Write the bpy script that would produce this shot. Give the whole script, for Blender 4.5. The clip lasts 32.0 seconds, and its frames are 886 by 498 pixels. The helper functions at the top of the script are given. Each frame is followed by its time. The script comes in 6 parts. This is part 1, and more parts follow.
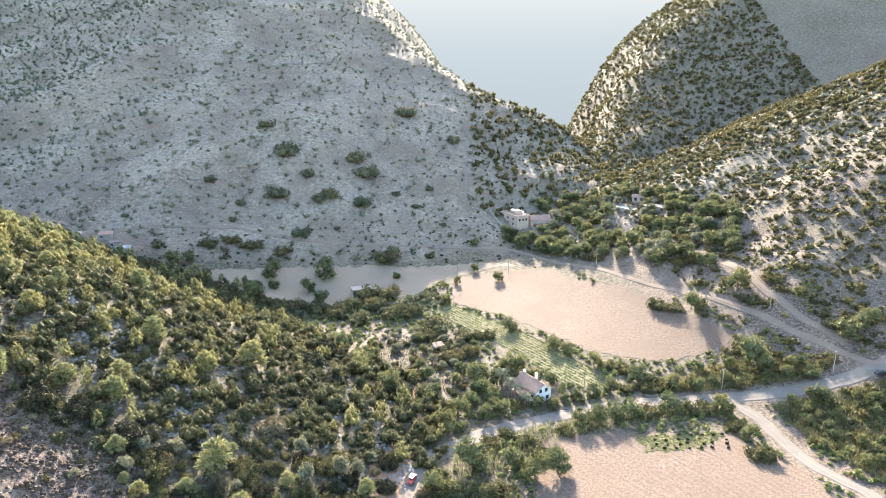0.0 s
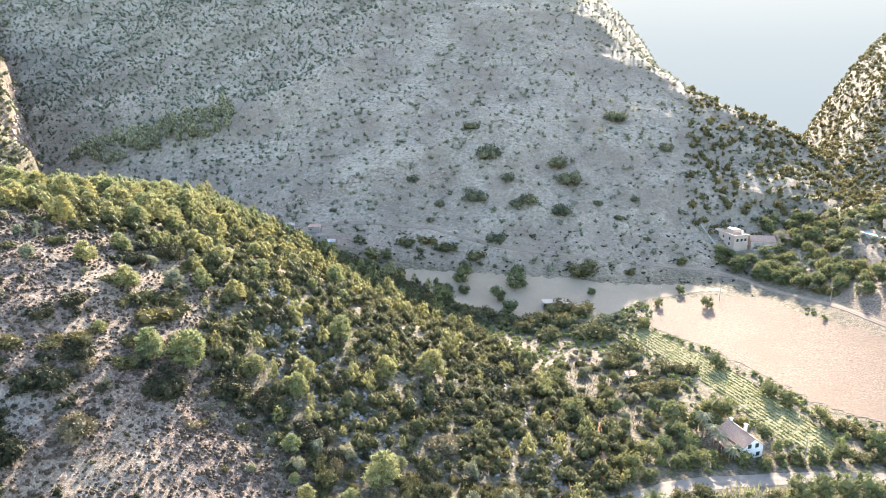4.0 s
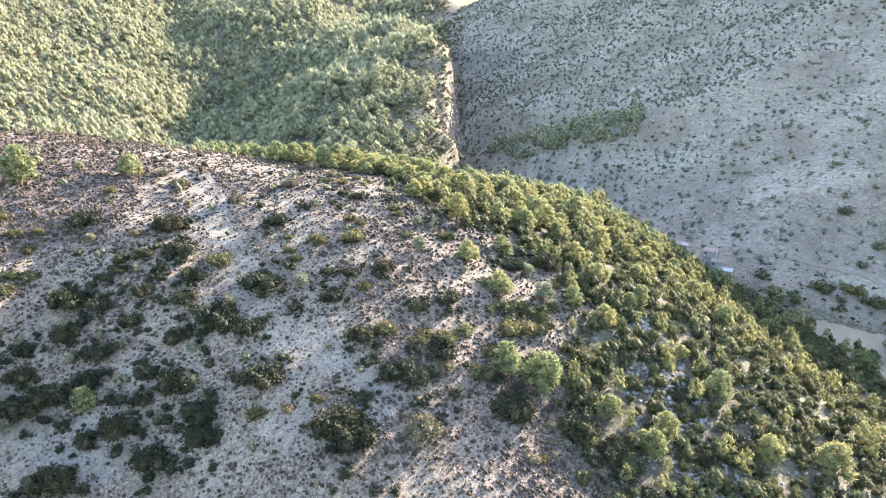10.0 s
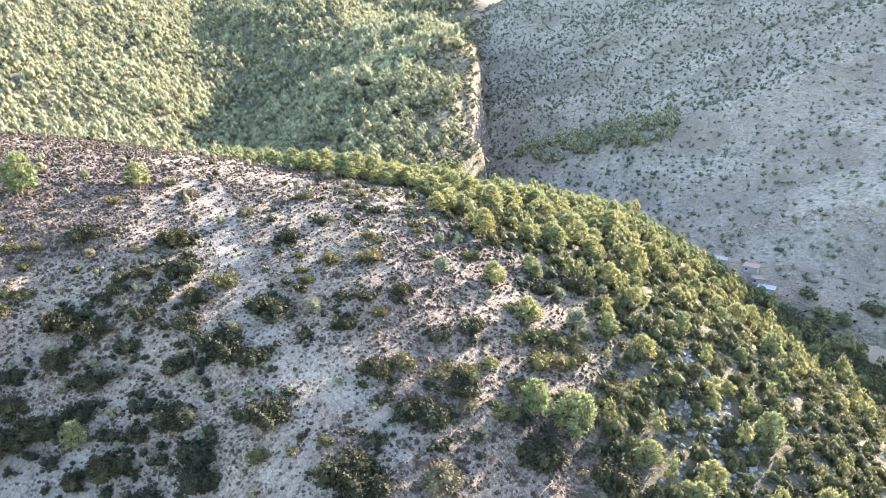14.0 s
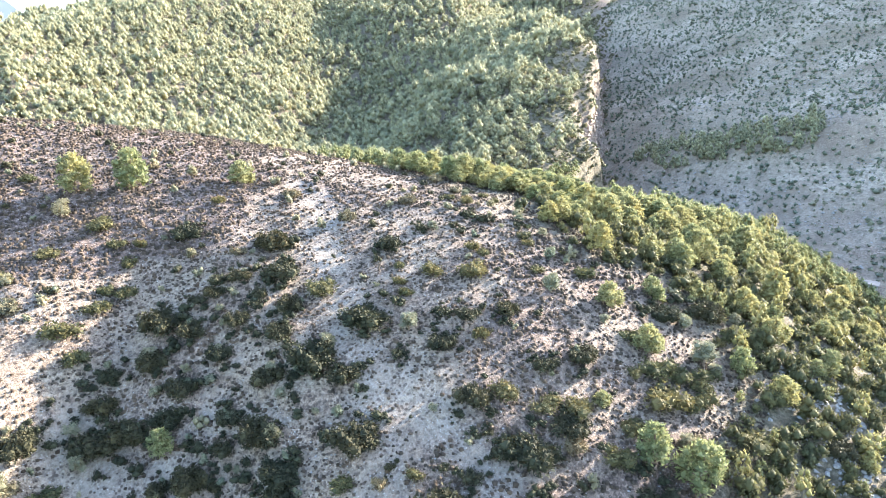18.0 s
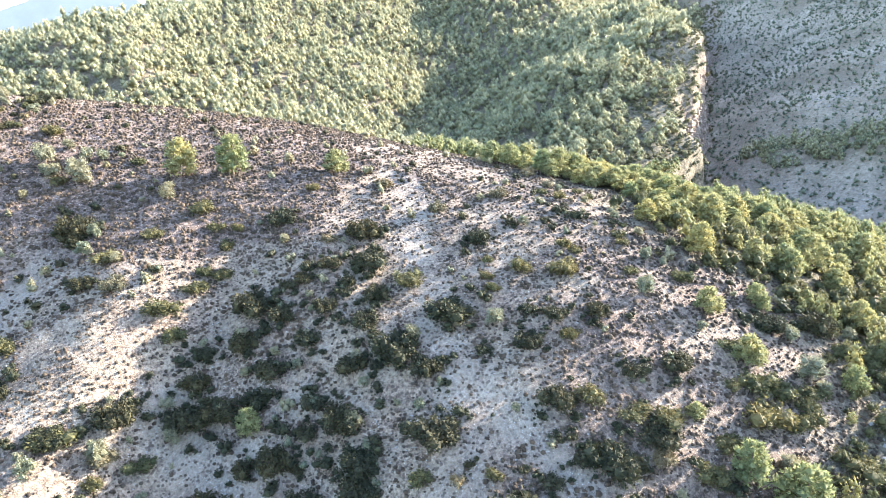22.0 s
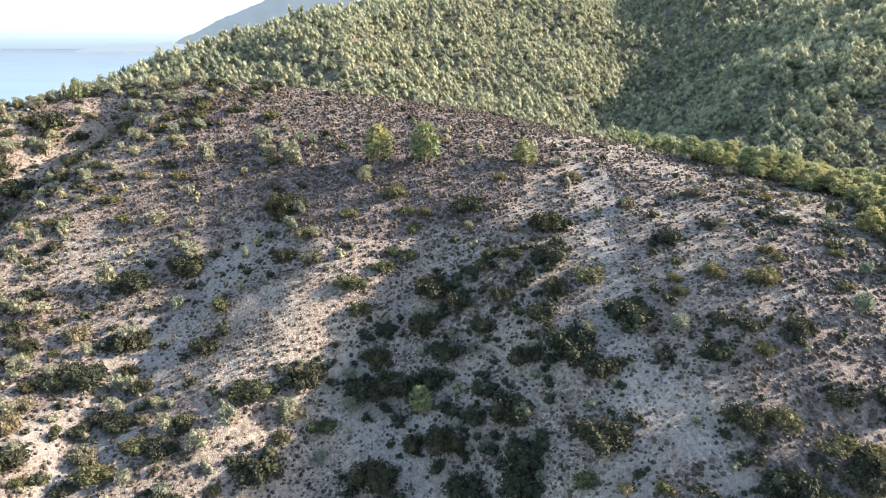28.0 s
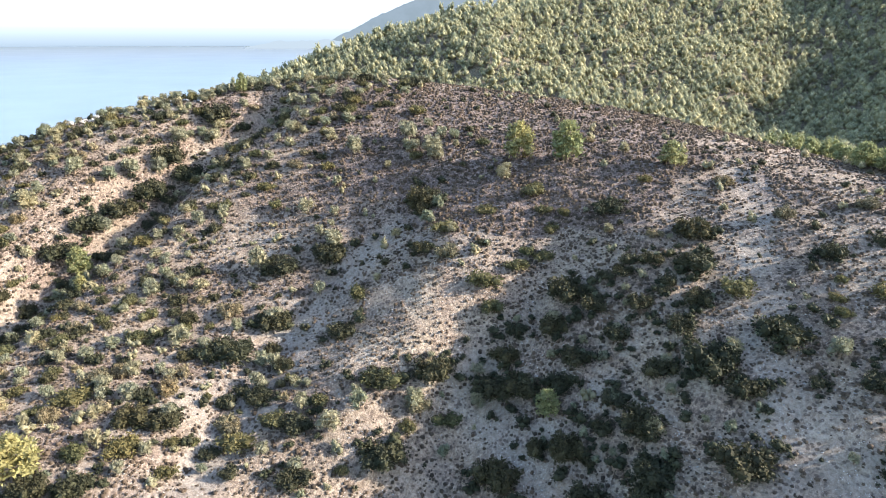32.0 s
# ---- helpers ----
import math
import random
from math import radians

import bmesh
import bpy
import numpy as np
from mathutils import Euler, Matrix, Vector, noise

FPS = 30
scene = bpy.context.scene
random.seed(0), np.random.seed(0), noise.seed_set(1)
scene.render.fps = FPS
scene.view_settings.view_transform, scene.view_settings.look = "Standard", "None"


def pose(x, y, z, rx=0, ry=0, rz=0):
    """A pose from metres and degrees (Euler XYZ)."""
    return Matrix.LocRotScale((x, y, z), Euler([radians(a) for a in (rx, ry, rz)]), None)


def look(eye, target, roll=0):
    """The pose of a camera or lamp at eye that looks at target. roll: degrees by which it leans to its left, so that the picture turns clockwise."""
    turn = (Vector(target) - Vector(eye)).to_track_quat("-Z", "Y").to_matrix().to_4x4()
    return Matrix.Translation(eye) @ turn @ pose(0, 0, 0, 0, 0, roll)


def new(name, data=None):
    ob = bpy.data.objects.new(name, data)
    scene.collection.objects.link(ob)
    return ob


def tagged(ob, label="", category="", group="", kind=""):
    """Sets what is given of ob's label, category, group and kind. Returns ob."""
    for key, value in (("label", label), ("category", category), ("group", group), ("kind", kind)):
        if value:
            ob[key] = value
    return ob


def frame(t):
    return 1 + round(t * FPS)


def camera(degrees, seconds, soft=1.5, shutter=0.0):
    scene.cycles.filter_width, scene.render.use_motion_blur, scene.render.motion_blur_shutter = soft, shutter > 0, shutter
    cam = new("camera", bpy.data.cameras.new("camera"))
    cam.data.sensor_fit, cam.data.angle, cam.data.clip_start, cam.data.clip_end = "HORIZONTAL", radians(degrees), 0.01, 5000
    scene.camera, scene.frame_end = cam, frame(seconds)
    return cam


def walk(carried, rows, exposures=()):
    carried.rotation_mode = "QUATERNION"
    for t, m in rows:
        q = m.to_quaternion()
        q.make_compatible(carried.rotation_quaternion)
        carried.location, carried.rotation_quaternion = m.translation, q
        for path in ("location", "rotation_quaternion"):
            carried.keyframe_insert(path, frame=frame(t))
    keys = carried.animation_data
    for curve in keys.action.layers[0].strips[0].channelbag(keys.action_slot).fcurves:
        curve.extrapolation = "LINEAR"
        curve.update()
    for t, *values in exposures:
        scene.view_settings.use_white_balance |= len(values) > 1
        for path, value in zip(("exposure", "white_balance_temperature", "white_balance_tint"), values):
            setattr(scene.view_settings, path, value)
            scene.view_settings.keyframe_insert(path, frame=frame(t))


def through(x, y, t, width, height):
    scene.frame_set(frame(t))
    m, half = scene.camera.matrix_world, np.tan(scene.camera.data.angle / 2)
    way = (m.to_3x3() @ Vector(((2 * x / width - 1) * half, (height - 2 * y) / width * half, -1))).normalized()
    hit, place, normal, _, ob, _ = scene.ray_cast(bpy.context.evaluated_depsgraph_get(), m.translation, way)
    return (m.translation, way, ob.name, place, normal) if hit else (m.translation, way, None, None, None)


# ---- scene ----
cam = camera(65.7, 32.0, soft=0.55)
PATH = [
    (0, (0.3, -0.883, 106.863), (0.295, 1.046, 106.335), 0.4),
    (0.5, (0.673, 1.027, 106.917), (0.617, 2.955, 106.389), 0.3),
    (1, (1.205, 2.958, 107.036), (1.087, 4.883, 106.506), 0.1),
    (1.5, (1.726, 4.99, 107.094), (1.535, 6.909, 106.564), 0.1),
    (2, (2.12, 7.017, 107.103), (1.85, 8.927, 106.574), 0.2),
    (2.5, (2.125, 9.04, 107.036), (1.778, 10.938, 106.508), 0.1),
    (4.5, (0.037, 17.628, 106.728), (-0.617, 19.443, 106.202), 0.2),
    (5, (-0.567, 19.685, 106.652), (-1.303, 21.469, 106.127), 0.2),
    (5.5, (-1.328, 21.714, 106.575), (-2.151, 23.46, 106.051), 0.3),
    (6, (-2.104, 23.676, 106.555), (-3.035, 25.367, 106.032), 0.4),
    (6.5, (-2.704, 25.423, 106.666), (-3.739, 27.052, 106.143), 0.4),
    (7, (-3.455, 27.249, 106.726), (-4.588, 28.812, 106.203), 0.4),
    (7.5, (-4.373, 29.21, 106.77), (-5.598, 30.702, 106.246), 0.5),
    (8, (-5.457, 31.074, 106.827), (-6.775, 32.483, 106.301), 0.6),
    (8.5, (-6.642, 32.691, 106.903), (-8.049, 34.011, 106.376), 0.7),
    (9, (-7.747, 34.117, 107.052), (-9.193, 35.394, 106.524), 0.8),
    (9.5, (-8.834, 35.543, 107.271), (-10.312, 36.783, 106.742), 0.8),
    (10, (-9.928, 36.948, 107.569), (-11.413, 38.178, 107.038), 0.8),
    (10.5, (-11.325, 38.42, 107.872), (-12.81, 39.649, 107.339), 0.8),
    (11, (-12.865, 39.836, 108.223), (-14.349, 41.066, 107.689), 0.8),
    (11.5, (-14.389, 41.124, 108.608), (-15.872, 42.354, 108.073), 0.9),
    (12, (-15.867, 42.357, 108.961), (-17.349, 43.588, 108.425), 0.9),
    (12.5, (-17.409, 43.58, 109.254), (-18.891, 44.811, 108.717), 0.9),
    (13, (-19.306, 44.813, 109.451), (-20.8, 46.028, 108.912), 1.0),
    (13.5, (-21.149, 46.174, 109.514), (-22.66, 47.369, 108.975), 1.0),
    (14, (-22.861, 47.51, 109.564), (-24.388, 48.684, 109.025), 1.1),
    (14.5, (-24.522, 48.726, 109.585), (-26.066, 49.877, 109.045), 1.1),
    (16.5, (-31.054, 53.117, 109.477), (-32.685, 54.138, 108.933), 1.2),
    (17, (-32.567, 54.133, 109.41), (-34.219, 55.119, 108.864), 1.2),
    (17.5, (-33.989, 55.096, 109.336), (-35.662, 56.044, 108.788), 1.1),
    (18, (-35.519, 56.045, 109.195), (-37.213, 56.956, 108.645), 1.1),
    (18.5, (-36.747, 56.869, 109.157), (-38.461, 57.741, 108.608), 1.1),
    (19, (-37.376, 57.256, 109.092), (-39.11, 58.091, 108.549), 1.1),
    (19.5, (-37.61, 57.291, 109.004), (-39.36, 58.088, 108.454), 1.1),
    (20, (-37.787, 57.338, 108.99), (-39.551, 58.097, 108.432), 1.1),
    (20.5, (-37.932, 57.304, 108.965), (-39.705, 58.039, 108.401), 1.1),
    (21, (-38.05, 57.298, 108.917), (-39.83, 58.01, 108.348), 1.2),
    (21.5, (-38.052, 57.299, 108.89), (-39.839, 57.991, 108.316), 1.3),
    (22, (-38.065, 57.288, 108.858), (-39.858, 57.96, 108.281), 1.3),
    (22.5, (-38.118, 57.288, 108.88), (-39.914, 57.95, 108.299), 1.3),
    (23, (-38.157, 57.217, 108.842), (-39.957, 57.867, 108.259), 1.2),
    (23.5, (-38.244, 57.195, 108.704), (-40.065, 57.781, 108.118), 1.2),
    (24, (-38.217, 57.147, 108.446), (-40.056, 57.672, 107.86), 1.3),
    (24.5, (-38.184, 57.349, 108.138), (-40.034, 57.832, 107.552), 1.3),
    (25, (-38.249, 57.698, 107.79), (-40.111, 58.133, 107.204), 1.3),
    (25.5, (-38.298, 58.046, 107.466), (-40.172, 58.428, 106.88), 1.2),
    (26, (-38.323, 58.337, 107.236), (-40.207, 58.669, 106.651), 1.2),
    (26.5, (-38.493, 58.561, 107.222), (-40.383, 58.844, 106.634), 1.0),
    (28.5, (-39.153, 58.294, 107.849), (-41.056, 58.4, 107.244), 0.8),
    (29, (-39.355, 58.293, 107.888), (-41.259, 58.353, 107.281), 0.8),
    (29.5, (-39.657, 58.341, 107.875), (-41.562, 58.351, 107.266), 0.6),
    (30, (-39.848, 58.388, 107.852), (-41.752, 58.343, 107.242), 0.6),
    (30.5, (-40.085, 58.366, 107.816), (-41.986, 58.268, 107.203), 0.5),
    (31, (-40.188, 58.374, 107.757), (-42.086, 58.221, 107.142), 0.5),
    (31.5, (-40.269, 58.448, 107.697), (-42.162, 58.247, 107.082), 0.4),
    (32, (-40.337, 58.548, 107.637), (-42.225, 58.304, 107.022), 0.4),
]
walk(cam, [(t, look(eye, target, roll)) for t, eye, target, roll in PATH], [(0, 2.8, 6500, 10), (5, 3.0, 6600, 10), (8, 3.05, 6250, 10), (14, 3.15, 6200, 10), (20, 3.25, 6050, 10), (24, 2.97, 6100, 10), (26, 2.4, 6100, 10), (29, 2.3, 6150, 10), (32, 2.25, 6150, 10)])


# ---- place ----
SUN_HEIGHT, SUN_TURN = 23.3, 4.0  # degrees over the horizon; degrees west of north

world = bpy.data.worlds.new("sky")
scene.world = world
world.use_nodes = True
wn = world.node_tree.nodes
sky = wn.new("ShaderNodeTexSky")
sky.sky_type, sky.sun_disc = "NISHITA", False
sky.sun_elevation, sky.sun_rotation = radians(SUN_HEIGHT), radians(-SUN_TURN)
sky.air_density, sky.dust_density, sky.ozone_density, sky.altitude = 1.0, 1.1, 1.0, 0
wn["Background"].inputs["Strength"].default_value = 0.15
world.node_tree.links.new(sky.outputs[0], wn["Background"].inputs["Color"])

sun = new("sun", bpy.data.lights.new("sun", "SUN"))
sun.data.energy, sun.data.angle, sun.data.color = 4.2, radians(0.6), (1.0, 0.89, 0.75)
sun.matrix_world = pose(0, 0, 400, 90 - SUN_HEIGHT, 0, 180 + SUN_TURN)
tagged(sun, kind="structure")


# ---- materials ----
def material(name, rough=0.9):
    m = bpy.data.materials.new(name)
    m.use_nodes = True
    n = m.node_tree.nodes
    b = n["Principled BSDF"]
    b.inputs["Roughness"].default_value = rough
    b.inputs["Specular IOR Level"].default_value = 0.2
    return m, n, m.node_tree.links, b


def noise_at(n, l, size, detail=4.0, rough=0.6):
    """A noise whose features are about size metres across."""
    g = n.new("ShaderNodeNewGeometry")
    t = n.new("ShaderNodeTexNoise")
    t.inputs["Scale"].default_value, t.inputs["Detail"].default_value, t.inputs["Roughness"].default_value = 1.0 / size, detail, rough
    l.new(g.outputs["Position"], t.inputs["Vector"])
    return t.outputs["Fac"]


def ramp(n, l, fac, *stops):
    r = n.new("ShaderNodeValToRGB")
    while len(r.color_ramp.elements) < len(stops):
        r.color_ramp.elements.new(0.5)
    for e, (at, col) in zip(r.color_ramp.elements, stops):
        e.position, e.color = at, (*col, 1) if len(col) == 3 else col
    l.new(fac, r.inputs["Fac"])
    return r.outputs["Color"]


def mix(n, l, fac, a, b):
    x = n.new("ShaderNodeMix")
    x.data_type = "RGBA"
    for sock, v in ((x.inputs[0], fac), (x.inputs[6], a), (x.inputs[7], b)):
        if isinstance(v, (int, float)):
            sock.default_value = v
        elif isinstance(v, tuple):
            sock.default_value = (*v, 1)
        else:
            l.new(v, sock)
    return x.outputs[2]


def attribute(n, name):
    a = n.new("ShaderNodeAttribute")
    a.attribute_name = name
    return a.outputs["Fac"]


def bump(n, l, b, fac, strength, distance):
    k = n.new("ShaderNodeBump")
    k.inputs["Strength"].default_value, k.inputs["Distance"].default_value = strength, distance
    l.new(fac, k.inputs["Height"])
    l.new(k.outputs[0], b.inputs["Normal"])


def speckled(name, size, dark, light, rough=0.9, relief=0.05, wide=8.0):
    """A surface with grain of the given size and broad stains."""
    m, n, l, b = material(name, rough)
    fine = ramp(n, l, noise_at(n, l, size), (0.3, dark), (0.7, light))
    mid = tuple((p + q) / 2 for p, q in zip(dark, light))
    stain = ramp(n, l, noise_at(n, l, size * wide), (0.42, (0, 0, 0)), (0.62, (1, 1, 1)))
    l.new(mix(n, l, stain, fine, mix(n, l, 0.5, fine, tuple(v * 0.8 for v in mid))), b.inputs["Base Color"])
    if relief:
        bump(n, l, b, noise_at(n, l, size * 0.7), 0.6, relief)
    return m


def dots(n, l, size, low, high):
    """Scattered roundish specks about size metres apart, 1 inside and 0 outside."""
    g = n.new("ShaderNodeNewGeometry")
    v = n.new("ShaderNodeTexVoronoi")
    v.inputs["Scale"].default_value = 1.0 / size
    l.new(g.outputs["Position"], v.inputs["Vector"])
    return ramp(n, l, v.outputs["Distance"], (low, (1, 1, 1)), (high, (0, 0, 0)))


def times(n, l, a, b):
    k = n.new("ShaderNodeMath")
    k.operation = "MULTIPLY"
    for sock, v in zip(k.inputs, (a, b)):
        if isinstance(v, (int, float)):
            sock.default_value = v
        else:
            l.new(v, sock)
    return k.outputs[0]


def ground_material():
    m, n, l, b = material("hillside_ground", 0.95)
    dry = ramp(n, l, noise_at(n, l, 1.1, 8, 0.85), (0.38, (0.06, 0.044, 0.031)), (0.46, (0.18, 0.136, 0.095)), (0.52, (0.315, 0.247, 0.176)), (0.62, (0.45, 0.37, 0.277)))
    red = ramp(n, l, noise_at(n, l, 0.9, 8, 0.85), (0.38, (0.045, 0.033, 0.025)), (0.49, (0.178, 0.127, 0.09)), (0.60, (0.39, 0.30, 0.22)))
    pale = ramp(n, l, noise_at(n, l, 0.8, 8, 0.9), (0.36, (0.10, 0.085, 0.07)), (0.47, (0.26, 0.225, 0.185)), (0.60, (0.39, 0.34, 0.28)))
    litter = ramp(n, l, noise_at(n, l, 1.8, 6, 0.75), (0.36, (0.045, 0.044, 0.027)), (0.5, (0.11, 0.092, 0.06)), (0.64, (0.21, 0.172, 0.118)))
    patches = ramp(n, l, noise_at(n, l, 24, 7, 0.7), (0.46, (0, 0, 0)), (0.56, (1, 1, 1)))
    brown = attribute(n, "brown")
    c = mix(n, l, patches, dry, red)
    # reddish earth; also carries the shade painted near the hilltop
    dark_red = ramp(n, l, noise_at(n, l, 0.9, 8, 0.85), (0.40, (0.043, 0.030, 0.024)), (0.52, (0.15, 0.108, 0.087)), (0.63, (0.30, 0.228, 0.183)))
    c = mix(n, l, brown, c, dark_red)
    streaks = ramp(n, l, noise_at(n, l, 11, 8, 0.75), (0.50, (0, 0, 0)), (0.58, (1, 1, 1)))
    c = mix(n, l, times(n, l, streaks, attribute(n, "pale")), c, pale)
    c = mix(n, l, times(n, l, attribute(n, "trail"), ramp(n, l, noise_at(n, l, 3.2, 6, 0.75), (0.40, (0.25, 0.25, 0.25)), (0.52, (1, 1, 1)))), c, pale)
    # low dead cushions and loose pale stones
    cushions = times(n, l, dots(n, l, 1.0, 0.30, 0.40), ramp(n, l, noise_at(n, l, 6, 4, 0.7), (0.42, (0, 0, 0)), (0.55, (1, 1, 1))))
    c = mix(n, l, times(n, l, cushions, 0.85), c, (0.075, 0.056, 0.044))
    stones = times(n, l, dots(n, l, 0.6, 0.13, 0.2), ramp(n, l, noise_at(n, l, 9, 4, 0.7), (0.46, (0, 0, 0)), (0.6, (1, 1, 1))))
    c = mix(n, l, stones, c, (0.50, 0.465, 0.42))
    c = mix(n, l, attribute(n, "wooded"), c, litter)
    # dry grass, lightened so its colour carries the far slopes' haze
    hazy_hay = ramp(n, l, noise_at(n, l, 2.4, 8, 0.8), (0.36, (0.155, 0.12, 0.085)), (0.48, (0.275, 0.222, 0.165)), (0.62, (0.40, 0.333, 0.25)))
    bushes = times(n, l, dots(n, l, 2.6, 0.28, 0.42), ramp(n, l, noise_at(n, l, 14, 5, 0.7), (0.42, (0, 0, 0)), (0.56, (1, 1, 1))))
    hazy_hay = mix(n, l, times(n, l, bushes, 0.8), hazy_hay, (0.115, 0.11, 0.08))
    hazy_hay = mix(n, l, ramp(n, l, noise_at(n, l, 38, 6, 0.7), (0.47, (0, 0, 0)), (0.6, (0.7, 0.7, 0.7))), hazy_hay, (0.17, 0.127, 0.09))
    c = mix(n, l, attribute(n, "hazy_hay"), c, hazy_hay)
    l.new(c, b.inputs["Base Color"])
    add = n.new("ShaderNodeMath")
    add.operation = "MULTIPLY_ADD"
    l.new(noise_at(n, l, 4.0, 3, 0.6), add.inputs[0])
    add.inputs[1].default_value = 0.7
    l.new(noise_at(n, l, 0.8, 6, 0.8), add.inputs[2])
    bump(n, l, b, add.outputs[0], 1.0, 0.6)
    return m


def leaf_material(name, dark, light, through=0.35):
    """Foliage whose sprays differ, and which lets low sun through."""
    m, n, l, b = material(name, 0.75)
    b.inputs["Specular IOR Level"].default_value = 0.15
    mid = tuple(0.45 * p + 0.55 * q for p, q in zip(dark, light))
    dark, light = (tuple(0.4 * m + 0.6 * v for m, v in zip(mid, c)) for c in (dark, light))
    g = n.new("ShaderNodeNewGeometry")
    o = n.new("ShaderNodeObjectInfo")
    c = ramp(n, l, g.outputs["Random Per Island"], (0.0, dark), (1.0, light))
    tint = ramp(n, l, o.outputs["Random"], (0.0, (0.80, 0.88, 0.86)), (0.5, (1, 1, 1)), (1.0, (1.12, 1.04, 0.92)))
    x = n.new("ShaderNodeMix")
    x.data_type, x.blend_type = "RGBA", "MULTIPLY"
    x.inputs[0].default_value = 1
    l.new(c, x.inputs[6]), l.new(tint, x.inputs[7])
    patch = ramp(n, l, noise_at(n, l, 9.0, 2), (0.35, (0.8, 0.85, 0.8)), (0.65, (1.15, 1.1, 0.95)))
    y = n.new("ShaderNodeMix")
    y.data_type, y.blend_type = "RGBA", "MULTIPLY"
    y.inputs[0].default_value = 1
    l.new(x.outputs[2], y.inputs[6]), l.new(patch, y.inputs[7])
    l.new(y.outputs[2], b.inputs["Base Color"])
    t = n.new("ShaderNodeBsdfTranslucent")
    l.new(y.outputs[2], t.inputs["Color"])
    s = n.new("ShaderNodeMixShader")
    s.inputs[0].default_value = through
    l.new(b.outputs[0], s.inputs[1]), l.new(t.outputs[0], s.inputs[2])
    l.new(s.outputs[0], n["Material Output"].inputs["Surface"])
    return m


GROUND = ground_material()
PINE_LEAF = leaf_material("pine_needles", (0.10, 0.101, 0.046), (0.345, 0.33, 0.172), 0.45)
# needles and scrub of the far hills, greyed and lightened to paint haze
HAZED_WOOD_LEAF = leaf_material("hazed_wood_needles", (0.13, 0.141, 0.10), (0.375, 0.375, 0.275), 0.5)
HAZED_SCRUB_LEAF = leaf_material("hazed_scrub_leaves", (0.11, 0.115, 0.085), (0.235, 0.23, 0.175), 0.35)
SCRUB_LEAF = leaf_material("scrub_leaves", (0.055, 0.058, 0.04), (0.17, 0.16, 0.10), 0.3)
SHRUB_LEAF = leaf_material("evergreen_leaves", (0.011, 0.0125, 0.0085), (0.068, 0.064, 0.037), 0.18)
OLIVE_LEAF = leaf_material("olive_leaves", (0.095, 0.09, 0.062), (0.315, 0.295, 0.21), 0.36)
FLANK_LEAF = leaf_material("mastic_leaves", (0.036, 0.036, 0.018), (0.15, 0.133, 0.066), 0.33)
DRY_LEAF = leaf_material("dry_twigs", (0.075, 0.062, 0.04), (0.20, 0.165, 0.11), 0.2)
TREE_LEAF = leaf_material("broad_leaves", (0.055, 0.062, 0.03), (0.20, 0.20, 0.10), 0.42)
REED_LEAF = leaf_material("reed_leaves", (0.12, 0.118, 0.062), (0.29, 0.265, 0.155), 0.4)
TUFT_LEAF = leaf_material("dry_tufts", (0.022, 0.017, 0.014), (0.105, 0.078, 0.061), 0.15)
VINE_LEAF = leaf_material("crop_leaves", (0.10, 0.11, 0.038), (0.27, 0.26, 0.11), 0.3)
BARK = speckled("bark", 0.3, (0.09, 0.065, 0.045), (0.24, 0.18, 0.13))
ROCK = speckled("limestone", 0.6, (0.13, 0.122, 0.11), (0.36, 0.335, 0.30), 0.85, 0.1)
CLIFF_ROCK = speckled("cliff_rock", 3.0, (0.19, 0.135, 0.10), (0.37, 0.29, 0.225), 0.85, 0.8, 5)

# ---- land forms ----
def ridge(x, y, line, slope, wide=30.0):
    """Height of a mountain whose crest follows the line of (x, y, z) and whose sides fall by the slope."""
    top = np.full(np.shape(x), -1e4)
    for (ax, ay, az), (bx, by, bz) in zip(line, line[1:]):
        dx, dy = bx - ax, by - ay
        u = np.clip(((x - ax) * dx + (y - ay) * dy) / (dx * dx + dy * dy), 0, 1)
        away = np.hypot(x - ax - u * dx, y - ay - u * dy)
        top = smax(top, az + u * (bz - az) - slope * (np.sqrt(away * away + wide * wide) - wide), 12)
    return top


def smax(a, b, k):
    """The greater of two heights with a rounded foot between them."""
    h = np.clip(k - np.abs(a - b), 0, None) / k
    return np.maximum(a, b) + h * h * k / 4


def step(a, b, v):
    s = np.clip((v - a) / (b - a), 0, 1)
    return s * s * (3 - 2 * s)


# crests (x, y, z)
NORTH_MOUNTAIN = [(125, 475, 12), (94, 511, 34), (54, 590, 48), (-25, 639, 101), (-105, 711, 160), (-220, 800, 240), (-380, 860, 262), (-620, 980, 330)]
NORTH_SPUR = [(-360, 560, 14), (-430, 600, 40), (-470, 640, 58), (-500, 760, 150), (-480, 850, 240)]
EAST_SLOPE = [(200, 425, 28), (227, 422, 51), (266, 423, 80), (400, 420, 150), (520, 380, 190)]
EAST_SPUR = [(120, 640, 40), (149, 683, 73), (198, 733, 110), (251, 780, 140), (420, 900, 240), (800, 950, 330)]
HEAD_RAVINE = [(112, 540), (96, 620), (84, 720), (92, 820), (110, 960), (130, 1200)]
FOREST_FOLDS = [([(-540, 250), (-610, 280), (-700, 305), (-800, 325), (-900, 340), (-1010, 372)], 20, 60), ([(-690, 335), (-745, 420), (-775, 500), (-770, 580), (-740, 640)], 20, 60)]
FOREST_RIDGE = [(-600, -215, 10), (-680, -180, 45), (-756, -142, 70), (-778, -76, 97), (-794, 0, 121), (-835, 70, 124), (-983, 156, 172), (-1079, 414, 212), (-1180, 800, 290), (-900, 1250, 380)]
FOREST_SPUR = [(-470, 130, 20), (-600, 190, 50), (-760, 250, 92), (-1000, 300, 160)]
